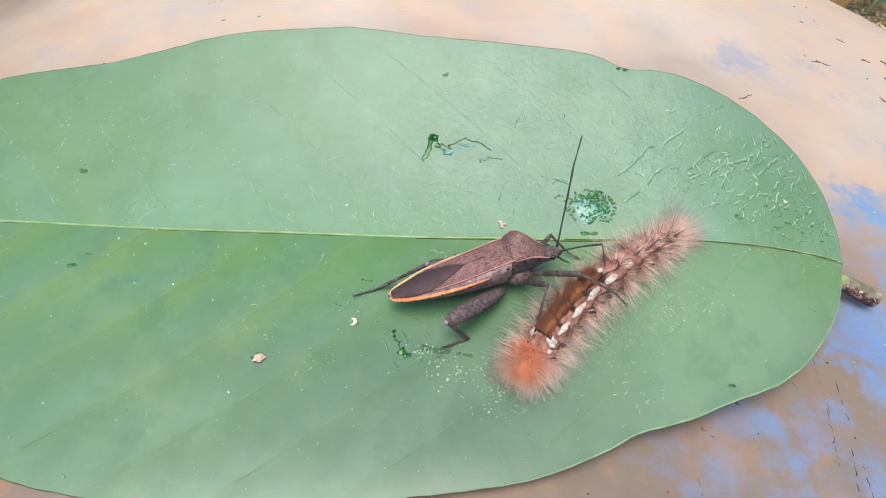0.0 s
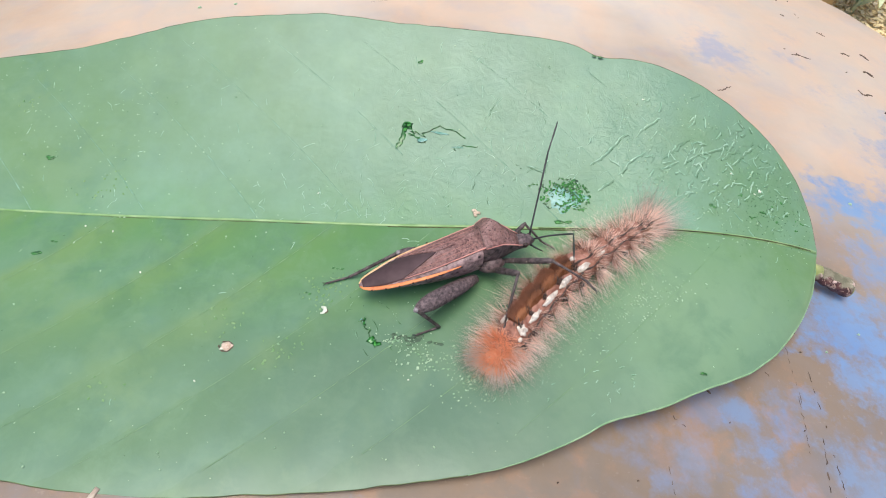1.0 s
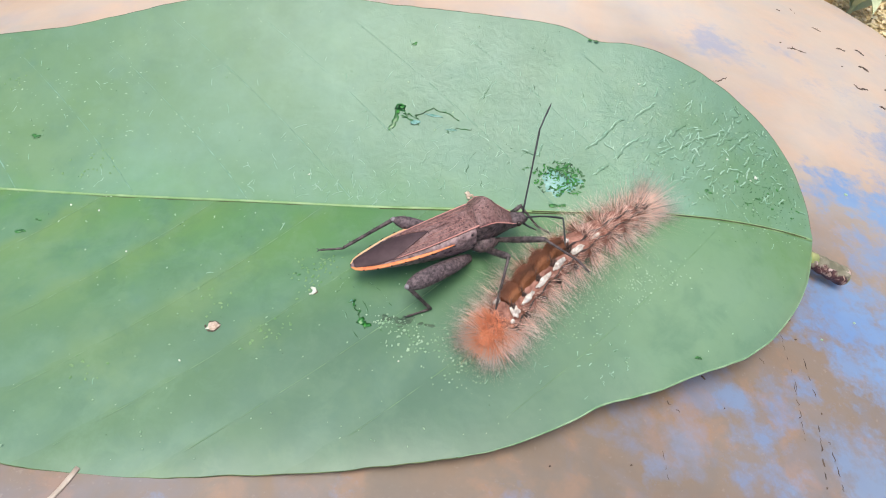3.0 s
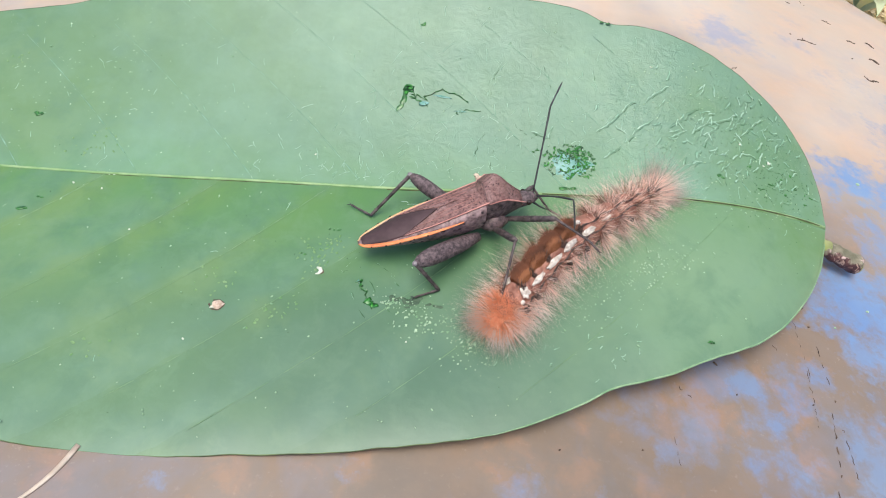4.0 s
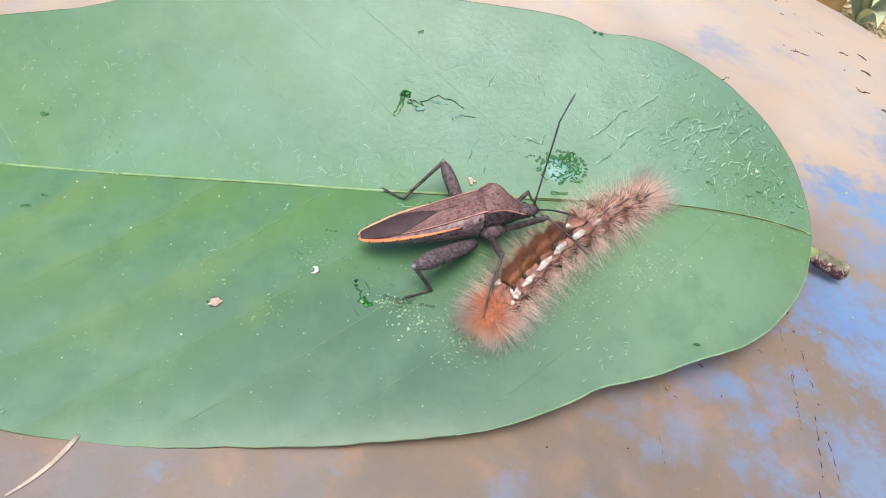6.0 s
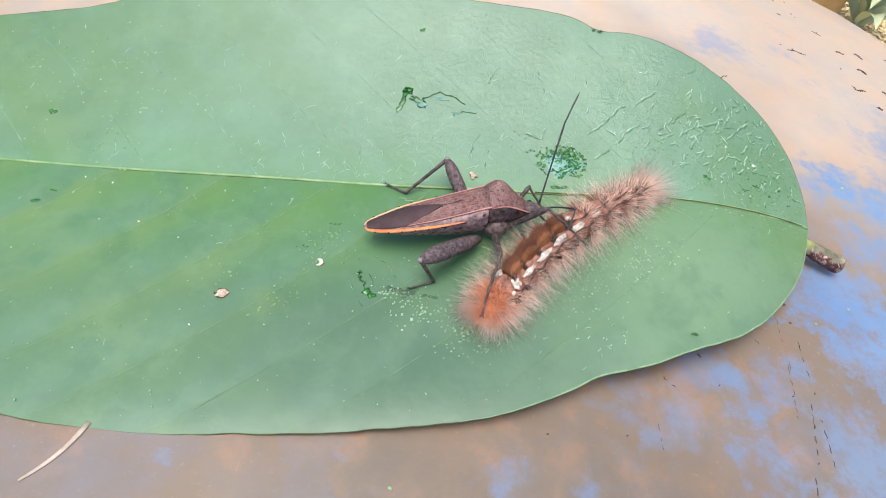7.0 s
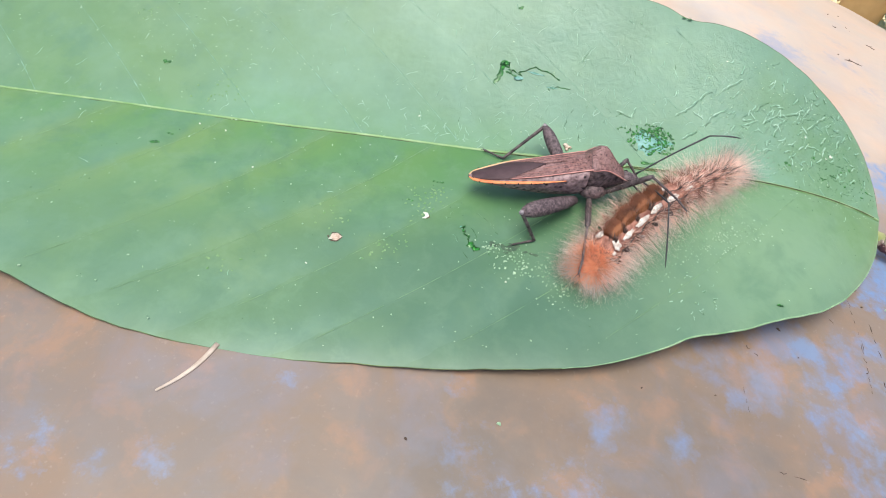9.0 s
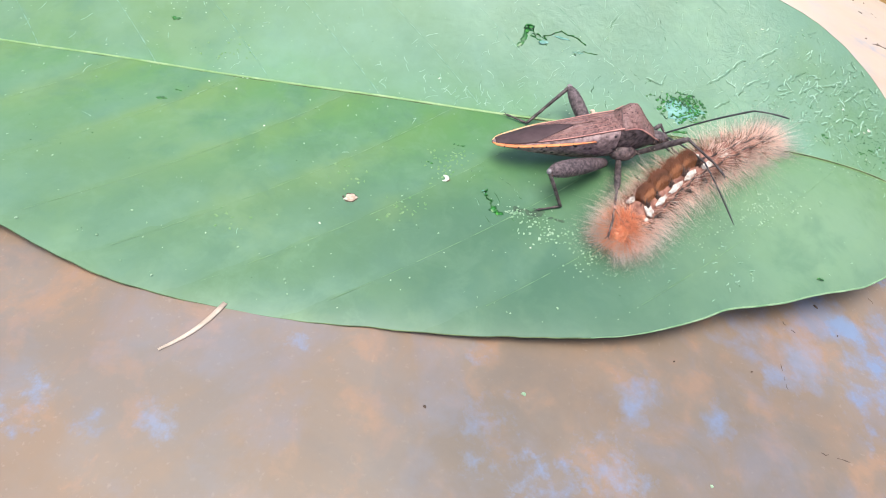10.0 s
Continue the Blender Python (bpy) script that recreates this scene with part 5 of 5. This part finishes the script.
    for x, y, r in ((-68.7, 26.8, 0.8), (-63.6, 8.6, 0.7), (-8.6, 48.3, 0.7), (22.3, 51.0, 0.6), (42.7, 27.4, 0.7), (36.9, -2.5, 0.45), (-20.5, 5.0, 0.35), (-17.0, 9.7, 0.5), (12.5, 27.8, 0.5), (-62, 11, 0.4), (55, 27.5, 0.5), (52, 28.5, 0.45), (57, 29.5, 0.45), (58.5, 27.2, 0.45), (48, 30.5, 0.4), (56, 31.5, 0.35), (54, 30, 0.4), (59.5, 29, 0.4), (50, 27, 0.4), (18, 21.6, 0.9)):
        for k in range(3):
            g = Geo().blob(on_leaf((x + rg.gauss(0, 0.5) * r * 1.6) * MM, (y + rg.gauss(0, 0.25) * r) * MM, 0.00003), r * rg.uniform(0.4, 0.9) * MM, r * 0.35 * MM, 0.09 * MM, k + int(x), 0.35, 8, 4, rg.uniform(-0.4, 0.4))
            tagged(part("green_nick", g.mesh("green_nick"), M_SAP), "small dark green nick in the leaf skin", "nick", "nicks in the leaf")


ETCHED = [
    [(13.4, 30.6), (11.6, 30.4), (9.9, 29.1), (8.5, 27.7)],
    [(24.2, 41.2), (23.0, 38.4), (21.8, 36.7), (19.8, 35.1)],
    [(20.7, 42.9), (21.5, 39.9), (21.7, 37.6)],
    [(12.4, 42.6), (13.6, 40.8), (13.9, 38.5)],
    [(5.5, 42.5), (4.6, 40.2), (3.6, 38.6)],
    [(7.9, 33.1), (9.4, 31.0), (10.7, 30.4)],
    [(3.7, 30.0), (2.8, 27.6), (2.4, 24.8)],
    [(-0.4, 29.5), (-1.5, 27.2), (-1.5, 24.1), (-1.1, 22.2)],
    [(5.3, 27.4), (5.0, 25.4), (5.1, 23.1)],
    [(-3.8, 29.4), (-4.7, 26.6)],
    [(-16.0, 28.1), (-15.7, 24.2), (-15.4, 20.7)],
    [(-10.6, 5.0), (-8.4, 3.4), (-7.2, 2.1), (-6.2, 0.9)],
    [(-13.2, -0.3), (-11.3, -3.2), (-9.1, -5.6)],
    [(-10.8, 1.4), (-8.8, -1.4), (-6.6, -3.5)],
    [(-13.3, 4.6), (-14.1, 3.1), (-14.8, 1.9)],
    [(-2.0, -5.1), (-0.1, -7.1)],
]


def build_smudge():
    """Greyish rubbed place beside the bug's planted hind foot, with pale crumbs."""
    rg = random.Random(31)
    g, pale = Geo(), Geo()
    for k in range(24):
        x, y = -4.6 + rg.gauss(0, 1.5), -1.3 + rg.gauss(0, 0.4)
        g.blob(on_leaf(x * MM, y * MM, 0.00001), rg.uniform(0.25, 0.7) * MM, rg.uniform(0.12, 0.3) * MM, 0.04 * MM, k, 0.5, 10, 4, rg.uniform(-0.3, 0.3))
    for k in range(46):
        x, y = (-7.2 + rg.gauss(0, 0.7), -1.6 + rg.gauss(0, 0.7)) if k < 20 else (-2.5 + rg.gauss(0, 2.2), -4.2 + rg.gauss(0, 0.9))
        pale.blob(on_leaf(x * MM, y * MM, 0.00004), rg.uniform(0.1, 0.26) * MM, rg.uniform(0.1, 0.2) * MM, 0.1 * MM, k, 0.5, 8, 4, rg.uniform(0, 3))
    tagged(part("smudge", g.raw("smudge"), M_SMUDGE), "grey-green rubbed smudge in the leaf skin", "smudge", kind="stuff")
    tagged(part("pale_crumbs", pale.raw("pale_crumbs"), M_WHITE), "pale crumbs of dried sap beside the caterpillar", "crumbs", kind="stuff")


def build_specks():
    rg = random.Random(8)
    def dried(path, radii, name, material, parent=None, label=""):
        g = Geo().tube([on_leaf(x * MM, y * MM, 0.00005) for x, y in path], [r * MM for r in radii], 8, 0.35)
        return part(name, g.mesh(name), material, parent, label)

    # a dried disc with a dark outline and a white tail
    g = Geo().blob(on_leaf(-0.0304, -0.0046, 0.00005), 0.92 * MM, 0.7 * MM, 0.14 * MM, 47, 0.4, 15, 6, 0.6)
    scab = part("scab", g.mesh("scab"), M_SPOT)
    tagged(scab, "pale pinkish brown scab with a dark rim", "scab")
    rim = [(-30.4 + 0.98 * math.cos(a) * (1 + 0.12 * math.sin(3 * a)), -4.6 + 0.76 * math.sin(a)) for a in np.linspace(-3.3, 2.2, 24)]
    dried(rim, [0.13 * rg.uniform(0.3, 1.2) for _ in rim], "rim", M_DARKBIT, scab, "thin dark brown rim")
    dried([(-31.2, -5.1), (-30.8, -4.9), (-30.3, -4.9)], [0.1, 0.2, 0.08], "tail", M_FLAKE, scab, "white flaking tail")
    # a small white hook with a dark rim
    hook = [(-18.3, 2.9), (-17.8, 2.75), (-17.6, 2.3), (-17.9, 1.9), (-18.3, 1.8)]
    scab = dried(hook, [0.12, 0.3, 0.32, 0.24, 0.1], "scab", M_FLAKE)
    tagged(scab, "small white hook-shaped scab on the leaf", "scab")
    dried([(x + 0.3, y - 0.08) for x, y in hook[1:4]], [0.08, 0.18, 0.1], "rim", M_DARKBIT, scab, "dark brown rim")
    blem = Geo()
    for x, y, s, n in ((-24, -5, 2.2, 14), (-21, -4, 2, 10), (-32, -1, 2.5, 16), (-19, 5, 3, 40), (-16.5, 7, 2, 16), (-76, 37, 2, 10), (-57, 21, 2.5, 14), (-45, -12, 4, 10), (-58, 24, 4, 10)):
        for k in range(n):
            blem.blob(on_leaf((x + rg.gauss(0, s * 0.5)) * MM, (y + rg.gauss(0, s * 0.5)) * MM, 0.00001), rg.uniform(0.08, 0.3) * MM, rg.uniform(0.08, 0.22) * MM, 0.05 * MM, k, 0.35, 7, 4, rg.uniform(0, 3))
    tagged(part("blemishes", blem.raw("blemishes"), M_YELLOW), "pale yellow-green blemishes scattered on the leaf", "blemishes", kind="stuff")
    dust = Geo()
    for k in range(1700):
        x, y = rg.uniform(-0.1, 0.062), rg.uniform(-0.025, 0.055)
        if rg.random() < 0.45:
            t = rg.random()
            c = Vector((3 + 32 * t, -8 + 20 * t, 0)) if rg.random() < 0.8 else Vector((-6 + 12 * t, -1 - 6 * t, 0))
            x, y = (c.x + rg.gauss(0, 2.2)) * MM, (c.y + rg.gauss(0, 1.8)) * MM
        elif rg.random() < 0.45:
            x, y = rg.uniform(0.026, 0.06), rg.uniform(0.021, 0.046)
        if not inside_leaf(x, y):
            continue
        r = rg.choice((0.05, 0.06, 0.08, 0.1, 0.15))
        dust.blob(on_leaf(x, y, 0.00005), r * rg.uniform(0.8, 1.5) * MM, r * rg.uniform(0.8, 1.1) * MM, r * 0.6 * MM, k, 0.45, 7, 4, rg.uniform(0, 3))
    # pale dots strung along the side veins
    for x0 in VEIN_X:
        for s in (1, -1):
            for x, y in vein_path(x0 * MM - (0.005 if s < 0 else 0), s):
                for _ in range(2):
                    px, py = x + rg.gauss(0, 0.0011), y + rg.gauss(0, 0.0007)
                    if rg.random() < (0.55 if s > 0 else 0.22) and inside_leaf(px, py, 0.002):
                        r = rg.choice((0.05, 0.06, 0.08, 0.11))
                        dust.blob(on_leaf(px, py, 0.00002), r * rg.uniform(1, 2.6) * MM, r * MM, r * 0.4 * MM, 3, 0.35, 6, 4, rg.uniform(1.9, 2.5) if s > 0 else rg.uniform(0.5, 1.2))
    for _ in range(130):
        px, py = rg.gauss(-0.062, 0.016), rg.gauss(0.034, 0.009)
        if inside_leaf(px, py, 0.002):
            r = rg.choice((0.05, 0.07, 0.1))
            dust.blob(on_leaf(px, py, 0.00002), r * rg.uniform(1, 2.2) * MM, r * MM, r * 0.4 * MM, 5, 0.35, 6, 4, rg.uniform(0, 3))
    tagged(part("dust_specks", dust.raw("dust_specks"), M_WHITE), "tiny white specks of dust on the leaf", "specks", kind="stuff")
    scuff = Geo()
    for k in range(330):
        x, y = rg.uniform(-0.095, 0.06), rg.uniform(-0.023, 0.053)
        if k % 3:
            x, y = rg.gauss(0.012, 0.02), rg.gauss(0.03, 0.01)
        if k % 9 == 1:
            x, y = rg.gauss(-0.022, 0.007), rg.gauss(0.0215, 0.0018)
        if not inside_leaf(x, y, 0.003) or (y < rib_y(x) and k % 4):
            continue
        a, n, st = rg.uniform(0.5, 2.2), rg.randint(2, 4), rg.uniform(0.0003, 0.0006)
        pts = []
        for _ in range(n + 1):
            pts.append(on_leaf(x, y, 0.0))
            a += rg.gauss(0, 0.3)
            x, y = x + math.cos(a) * st, y + math.sin(a) * st
        scuff.tube(pts, [rg.uniform(0.03, 0.07) * MM for _ in pts], 4, 0.6)
    tagged(part("scuffs", scuff.raw("scuffs"), M_SCUFFLIGHT), "thin pale scuffs and scratches in the leaf skin", "scuffs", kind="stuff")
    # raised wrinkles near the leaf base: a few long ones (start, heading, length), and many short ones
    ridge, shade_line, scratch = Geo(), Geo(), Geo()
    long = [(21.9, 32.0, 45, 9.3), (26.6, 30.7, 44, 6.8), (33.5, 33.9, 48, 8.1), (38.0, 34.5, 38, 9.3), (23.2, 27.5, 36, 3.7), (44.6, 36.0, 52, 4.8),
            (46.5, 35.4, 49, 6.0), (29.8, 38.0, 45, 5.7), (39.7, 32.0, 61, 3.7), (25.1, 33.5, -38, 2.3), (11.4, 30.9, -5, 3.2), (14.2, 30.1, 66, 2.5)]
    for _ in range(170):
        x, y = rg.gauss(45, 8.5), rg.gauss(32, 6.5)
        if y > rib_y(x * MM) / MM + 1.5:
            long.append((x, y, (125 if rg.random() < 0.25 else 44) + rg.gauss(0, 24), rg.uniform(0.6, 2.2)))
    for x, y, heading, length in long:
        a, n, pts = radians(heading), max(3, int(length / 0.45)), []
        x, y = x * MM, y * MM
        for k in range(n + 1):
            if inside_leaf(x, y, 0.001):
                pts.append((x, y))
            turn = a + rg.gauss(0, 0.3)
            x, y = x + math.cos(turn) * 0.00045, y + math.sin(turn) * 0.00045
        if len(pts) > 2:
            big = 1.0 if length > 3 else 0.75
            ridge.tube([on_leaf(px, py, -0.00004) for px, py in pts], [rg.uniform(0.1, 0.34) * big * MM * math.sin(math.pi * (k + 0.6) / (len(pts) + 0.2)) ** 0.5 for k in range(len(pts))], 8, 0.75)
            # highlight on the wrinkle's upper side, drawn as a pale line
            if rg.random() < 0.8:
                scratch.tube([on_leaf(px - 0.00008, py + 0.00008, 0.00009) for px, py in pts], [rg.choice((0.01, 0.06, 0.1, 0.14)) * MM for _ in pts], 6, 0.6)
            if length < 3 and rg.random() < 0.5:
                continue
            # the wrinkle's shadow, drawn as a dark line on its lower side
            side = Vector((math.sin(a), -math.cos(a))) * 0.00022
            run = pts[rg.randint(0, 1):]
            shade_line.tube([on_leaf(px + side.x, py + side.y, -0.00003) for px, py in run], [rg.uniform(0.01, 0.12) * big * MM for _ in run], 5, 0.7)
    # low crinkles along the near margin
    for _ in range(28):
        x, y, a = rg.gauss(18, 7), rg.gauss(-6, 2.6), radians(rg.gauss(70, 45))
        pts = [(x + 0.22 * k * math.cos(a) + rg.gauss(0, 0.05), y + 0.22 * k * math.sin(a) + rg.gauss(0, 0.05)) for k in range(rg.randint(3, 5))]
        if all(inside_leaf(px * MM, py * MM, 0.002) for px, py in pts):
            scratch.tube([on_leaf(px * MM, py * MM, -0.00002) for px, py in pts], [rg.uniform(0.02, 0.08) * MM for _ in pts], 6, 0.6)
            if rg.random() < 0.4:
                shade_line.tube([on_leaf((px + 0.12) * MM, (py - 0.06) * MM, -0.00003) for px, py in pts[:3]], [rg.uniform(0.03, 0.07) * MM for _ in pts[:3]], 5, 0.6)
    for line in ETCHED:
        pts = jag(line, rg, 0.12, 5)
        fat = [rg.uniform(0.005, 0.06) * MM for _ in pts]
        ridge.tube([on_leaf(x * MM, y * MM, -0.00001) for x, y in pts], fat, 6, 0.7)
        # pale strand that paints the lit side of the scratched line
        scratch.tube([on_leaf((x - 0.14) * MM, (y + 0.12) * MM, -0.00001) for x, y in pts], [r * 0.6 for r in fat], 5, 0.6)
        for k in range(len(pts) - 3):
            if rg.random() < 0.2:
                run = pts[k : k + 3]
                shade_line.tube([on_leaf((x + 0.14) * MM, (y - 0.1) * MM, -0.00001) for x, y in run], [0.02 * MM, rg.uniform(0.04, 0.1) * MM, 0.02 * MM], 5, 0.6)
    tagged(part("etched_highlights", scratch.raw("etched_highlights"), M_SCUFFLIGHT), "pale thin scratches and painted highlights on the leaf skin", "scratches", kind="stuff")
    tagged(part("cracks", shade_line.raw("cracks"), M_SHADECRUMB), "fine dark green shadow lines beside the leaf wrinkles", "cracks", kind="stuff")
    tagged(part("wrinkles", ridge.raw("wrinkles"), M_LEAF), "raised crinkled wrinkles of green leaf skin", "wrinkles", kind="stuff")
    crumb = Geo()
    for k in range(420):
        x, y = rg.uniform(-0.1, 0.06), rg.uniform(-0.023, 0.053)
        if k % 5:
            x, y = (rg.gauss(0.045, 0.009), rg.gauss(0.033, 0.007)) if k % 5 < 3 else (rg.gauss(0.054, 0.004), rg.gauss(0.0295, 0.0028))
        if inside_leaf(x, y):
            crumb.blob(on_leaf(x, y, 0.00003), rg.uniform(0.05, 0.14) * MM, 0.06 * MM, 0.05 * MM, k, 0.3, 6, 4, rg.uniform(0, 3))
    tagged(part("crumbs", crumb.raw("crumbs"), M_SHADECRUMB), "tiny dark green crumbs and pits on the leaf", "crumbs", kind="stuff")


def build_flakes():
    """Single white flakes that lie on the crinkled skin and the blade."""
    rg = random.Random(5)
    for x, y, r in ((51.6, 32.2, 0.55), (46.2, 34.0, 0.32), (50.6, 31.4, 0.3), (30.5, 44.5, 0.28), (-33.2, -10.0, 0.25), (-46.5, 6.5, 0.25), (-4.5, -7.2, 0.25), (-22.5, 23.4, 0.28), (-58.2, 14.4, 0.3), (-53.5, 13.7, 0.25)):
        g = Geo().blob(on_leaf(x * MM, y * MM, 0.00004), r * 0.7 * MM, r * 0.5 * MM, r * 0.25 * MM, int(x), 0.4, 9, 5, rg.uniform(0, 3))
        tagged(part("pale_flake", g.mesh("pale_flake"), M_FLAKE), "small white flake lying on the leaf", "flake", "flakes on the leaf")


def on_seat(x, y, up=0.0):
    return (x * MM, y * MM, seat_z(x * MM, y * MM) + up * MM)


def build_seat_marks():
    rg = random.Random(12)
    # dark scratches that run over the seat
    for x0, y0, x1, y1, r in ((32.3, -14.4, 32.6, -18.5, 0.13), (55.3, 7.3, 55.4, -3.0, 0.12), (55.2, -1.5, 54.3, -10.5, 0.16), (58.1, 3.3, 58.2, -3.0, 0.2), (57.2, -7.6, 56.6, -10.8, 0.2), (56.7, -10.8, 55.6, -17, 0.34), (58.1, -9.9, 58.1, -18, 0.26), (54.6, -19, 53.6, -25, 0.24), (34.0, -7.1, 36.5, -9.2, 0.2),
                            (50.4, 2.3, 51.3, 1.1, 0.16), (35.6, -26.3, 39.6, -26.7, 0.18), (97.8, 131.8, 98.4, 128.5, 0.3), (-70, 92, -63, 96, 0.12), (-24, 92, -20, 94, 0.14)):
        length = math.hypot(x1 - x0, y1 - y0)
        t = 0.0
        while t < 1.0:
            end = min(t + rg.uniform(0.5, 1.9) / length, 1.0)
            n = max(3, int((end - t) * length / 0.45))
            pts = []
            for k in range(n + 1):
                u = t + (end - t) * k / n
                pts.append(on_seat(x0 + (x1 - x0) * u + rg.gauss(0, 0.08), y0 + (y1 - y0) * u + rg.gauss(0, 0.08), 0.01))
            g = Geo().tube(pts, [r * 0.62 * (0.15 + 0.4 * math.sin(math.pi * (k + 0.4) / (n + 0.8))) * rg.uniform(0.6, 1.3) * MM for k in range(n + 1)], 6, 0.35)
            tagged(part("scratch_mark", g.mesh("scratch_mark"), M_DARKBIT), "short dark scratch in the dirty blue seat", "scratch", "scratches on the seat")
            t = end + rg.uniform(0.3, 1.5) / length
    # curled dark chips towards the far rim: start, end, bow, width
    for x0, y0, x1, y1, bow, r in ((86.9, 102.8, 92.2, 102.7, 0.5, 0.36), (100.8, 121, 103.4, 119.5, 0.2, 0.26), (104.5, 110.6, 107.3, 110.4, 0.3, 0.36), (111.6, 113, 113.4, 110.8, 0.4, 0.42), (107.9, 102.3, 110.5, 100.7, 0.6, 0.62), (101.8, 91.4, 105.4, 90, -1.1, 0.42),
                                   (105.2, 82.8, 106.6, 82, 0.3, 0.4), (111.2, 92.6, 112.4, 91.4, 0.3, 0.4), (117.4, 102, 118.6, 101, 0.2, 0.3), (122.5, 115, 124.6, 114.2, 0.2, 0.3), (59.1, 77.3, 63.3, 79.8, -0.4, 0.24), (92, 128, 93, 127, 0.2, 0.24)):
        d = Vector((x1 - x0, y1 - y0))
        side = Vector((-d.y, d.x)).normalized() * bow
        pts = []
        for k in range(11):
            u = k / 10
            c = Vector((x0, y0)) + d * u + side * (math.sin(math.pi * u) + 0.5 * math.sin(2 * math.pi * u)) + Vector((rg.gauss(0, 0.12), rg.gauss(0, 0.12)))
            pts.append(on_seat(c.x, c.y, 0.03))
        g = Geo().tube(pts, [r * (0.25 + 0.6 * rg.random()) * math.sin(math.pi * (k + 0.7) / 11.4) ** 0.5 * MM for k in range(11)], 6, 0.5)
        for _ in range(3):
            c = pts[rg.randint(1, 9)]
            g.blob((c[0] + rg.gauss(0, 0.2) * MM, c[1] + rg.gauss(0, 0.2) * MM, c[2]), r * 0.7 * MM, r * 0.4 * MM, 0.1 * MM, int(x0), 0.4, 8, 4, rg.uniform(0, 3))
        tagged(part("dark_chip", g.mesh("dark_chip"), M_DARKBIT), "curled dark brown chip on the dusty seat", "chip", "chips on the seat")
    for x, y, r in ((-14.6, -32.3, 0.35), (40.3, -2.5, 0.5), (16.5, -18.4, 0.25), (27.6, -17.0, 0.25), (94.2, 138.3, 0.5), (98.7, 139.9, 0.35), (101.9, 99.8, 0.4), (85.6, 105.2, 0.4), (57.7, 10.4, 0.42), (57.8, 6.8, 0.32), (42.7, -7, 0.22), (58.3, -5.7, 0.25), (54.5, -6.8, 0.25), (-53, 70, 0.4), (-85, 66, 0.4)):
        g = Geo().blob(on_seat(x, y, 0.05), r * 0.75 * MM, r * 0.45 * MM, 0.12 * MM, int(x), 0.35, 8, 4, rg.uniform(0, 3))
        tagged(part("grit", g.mesh("grit"), M_DARKBIT), "dark grain of grit on the seat", "grit", "grit on the seat")
    for x, y, r in ((-3.2, -28.0, 0.32), (-63, 84, 0.5), (-55, 86, 0.4), (80.6, 44.6, 0.4), (62.6, 7.5, 0.22), (70, 12, 0.25), (20, -34, 0.2)):
        g = Geo().blob(on_seat(x, y, 0.08), r * MM, r * 0.85 * MM, r * 0.6 * MM, int(x), 0.25, 8, 5)
        tagged(part("pale_grain", g.mesh("pale_grain"), M_WHITE), "white grain lying on the seat", "grain", "white grains on the seat")
    # a curved dry straw that sticks out from under the leaf
    pts = []
    for k in range(11):
        t = k / 10
        x, y = -40.8 - 5.0 * t, -24.6 - 7.6 * t - 0.3 * math.sin(math.pi * t)
        pts.append(on_seat(x + 0.6 * math.sin(math.pi * t), y, 0.12))
    g = Geo().tube(pts, [(0.36 - 0.2 * abs(k / 10) ** 2) * MM for k in range(11)], 8, 0.4)
    tagged(part("straw", g.mesh("straw"), M_STRAW), "thin pale dry straw under the leaf edge", "straw")
    # rusty crumb behind the bug's shoulder
    g = Geo()
    for k in range(5):
        g.blob(on_leaf((3.3 + rg.gauss(0, 0.4)) * MM, (21.9 + rg.gauss(0, 0.4)) * MM, 0.0002), 0.4 * MM, 0.3 * MM, 0.25 * MM, k, 0.4)
    tagged(part("crumb", g.mesh("crumb"), M_SPOT), "pale brown crumb on the midrib", "crumb")


build_sap()
build_smudge()
build_specks()
build_flakes()
build_seat_marks()


# ---- what moves ----
def motions():
    stands = [bug_pose(r) for r in STAND]
    walk(BUG, list(zip(TIMES, stands)))
    for hip, thigh, shin, feet, hints, toes, f, s, o in MOVING:
        rows = ([], [], [])
        for t, m in zip(TIMES, stands):
            h = (m @ (hip * MM)) / MM
            foot = between(feet, t)
            k = knee_of(h, foot, thigh, shin, between(hints, t))
            ankle = k + (foot - k).normalized() * shin
            back_in = m.inverted()
            rows[0].append((t, back_in @ aim(h, k)))
            rows[1].append((t, back_in @ aim(k, ankle)))
            rows[2].append((t, back_in @ aim(ankle, ankle + between(toes, t))))
        walk(f, rows[0])
        walk(s, rows[1])
        walk(o, rows[2])
    for root, first, second, tips, hints, a, b in FEEL:
        rows = ([], [])
        for t, m in zip(TIMES, stands):
            h = (m @ (root * MM)) / MM
            tip = between(tips, t)
            k = knee_of(h, tip, first, second, between(hints, t))
            rows[0].append((t, m.inverted() @ aim(h, k)))
            rows[1].append((t, m.inverted() @ aim(k, tip)))
        walk(a, rows[0])
        walk(b, rows[1])


motions()
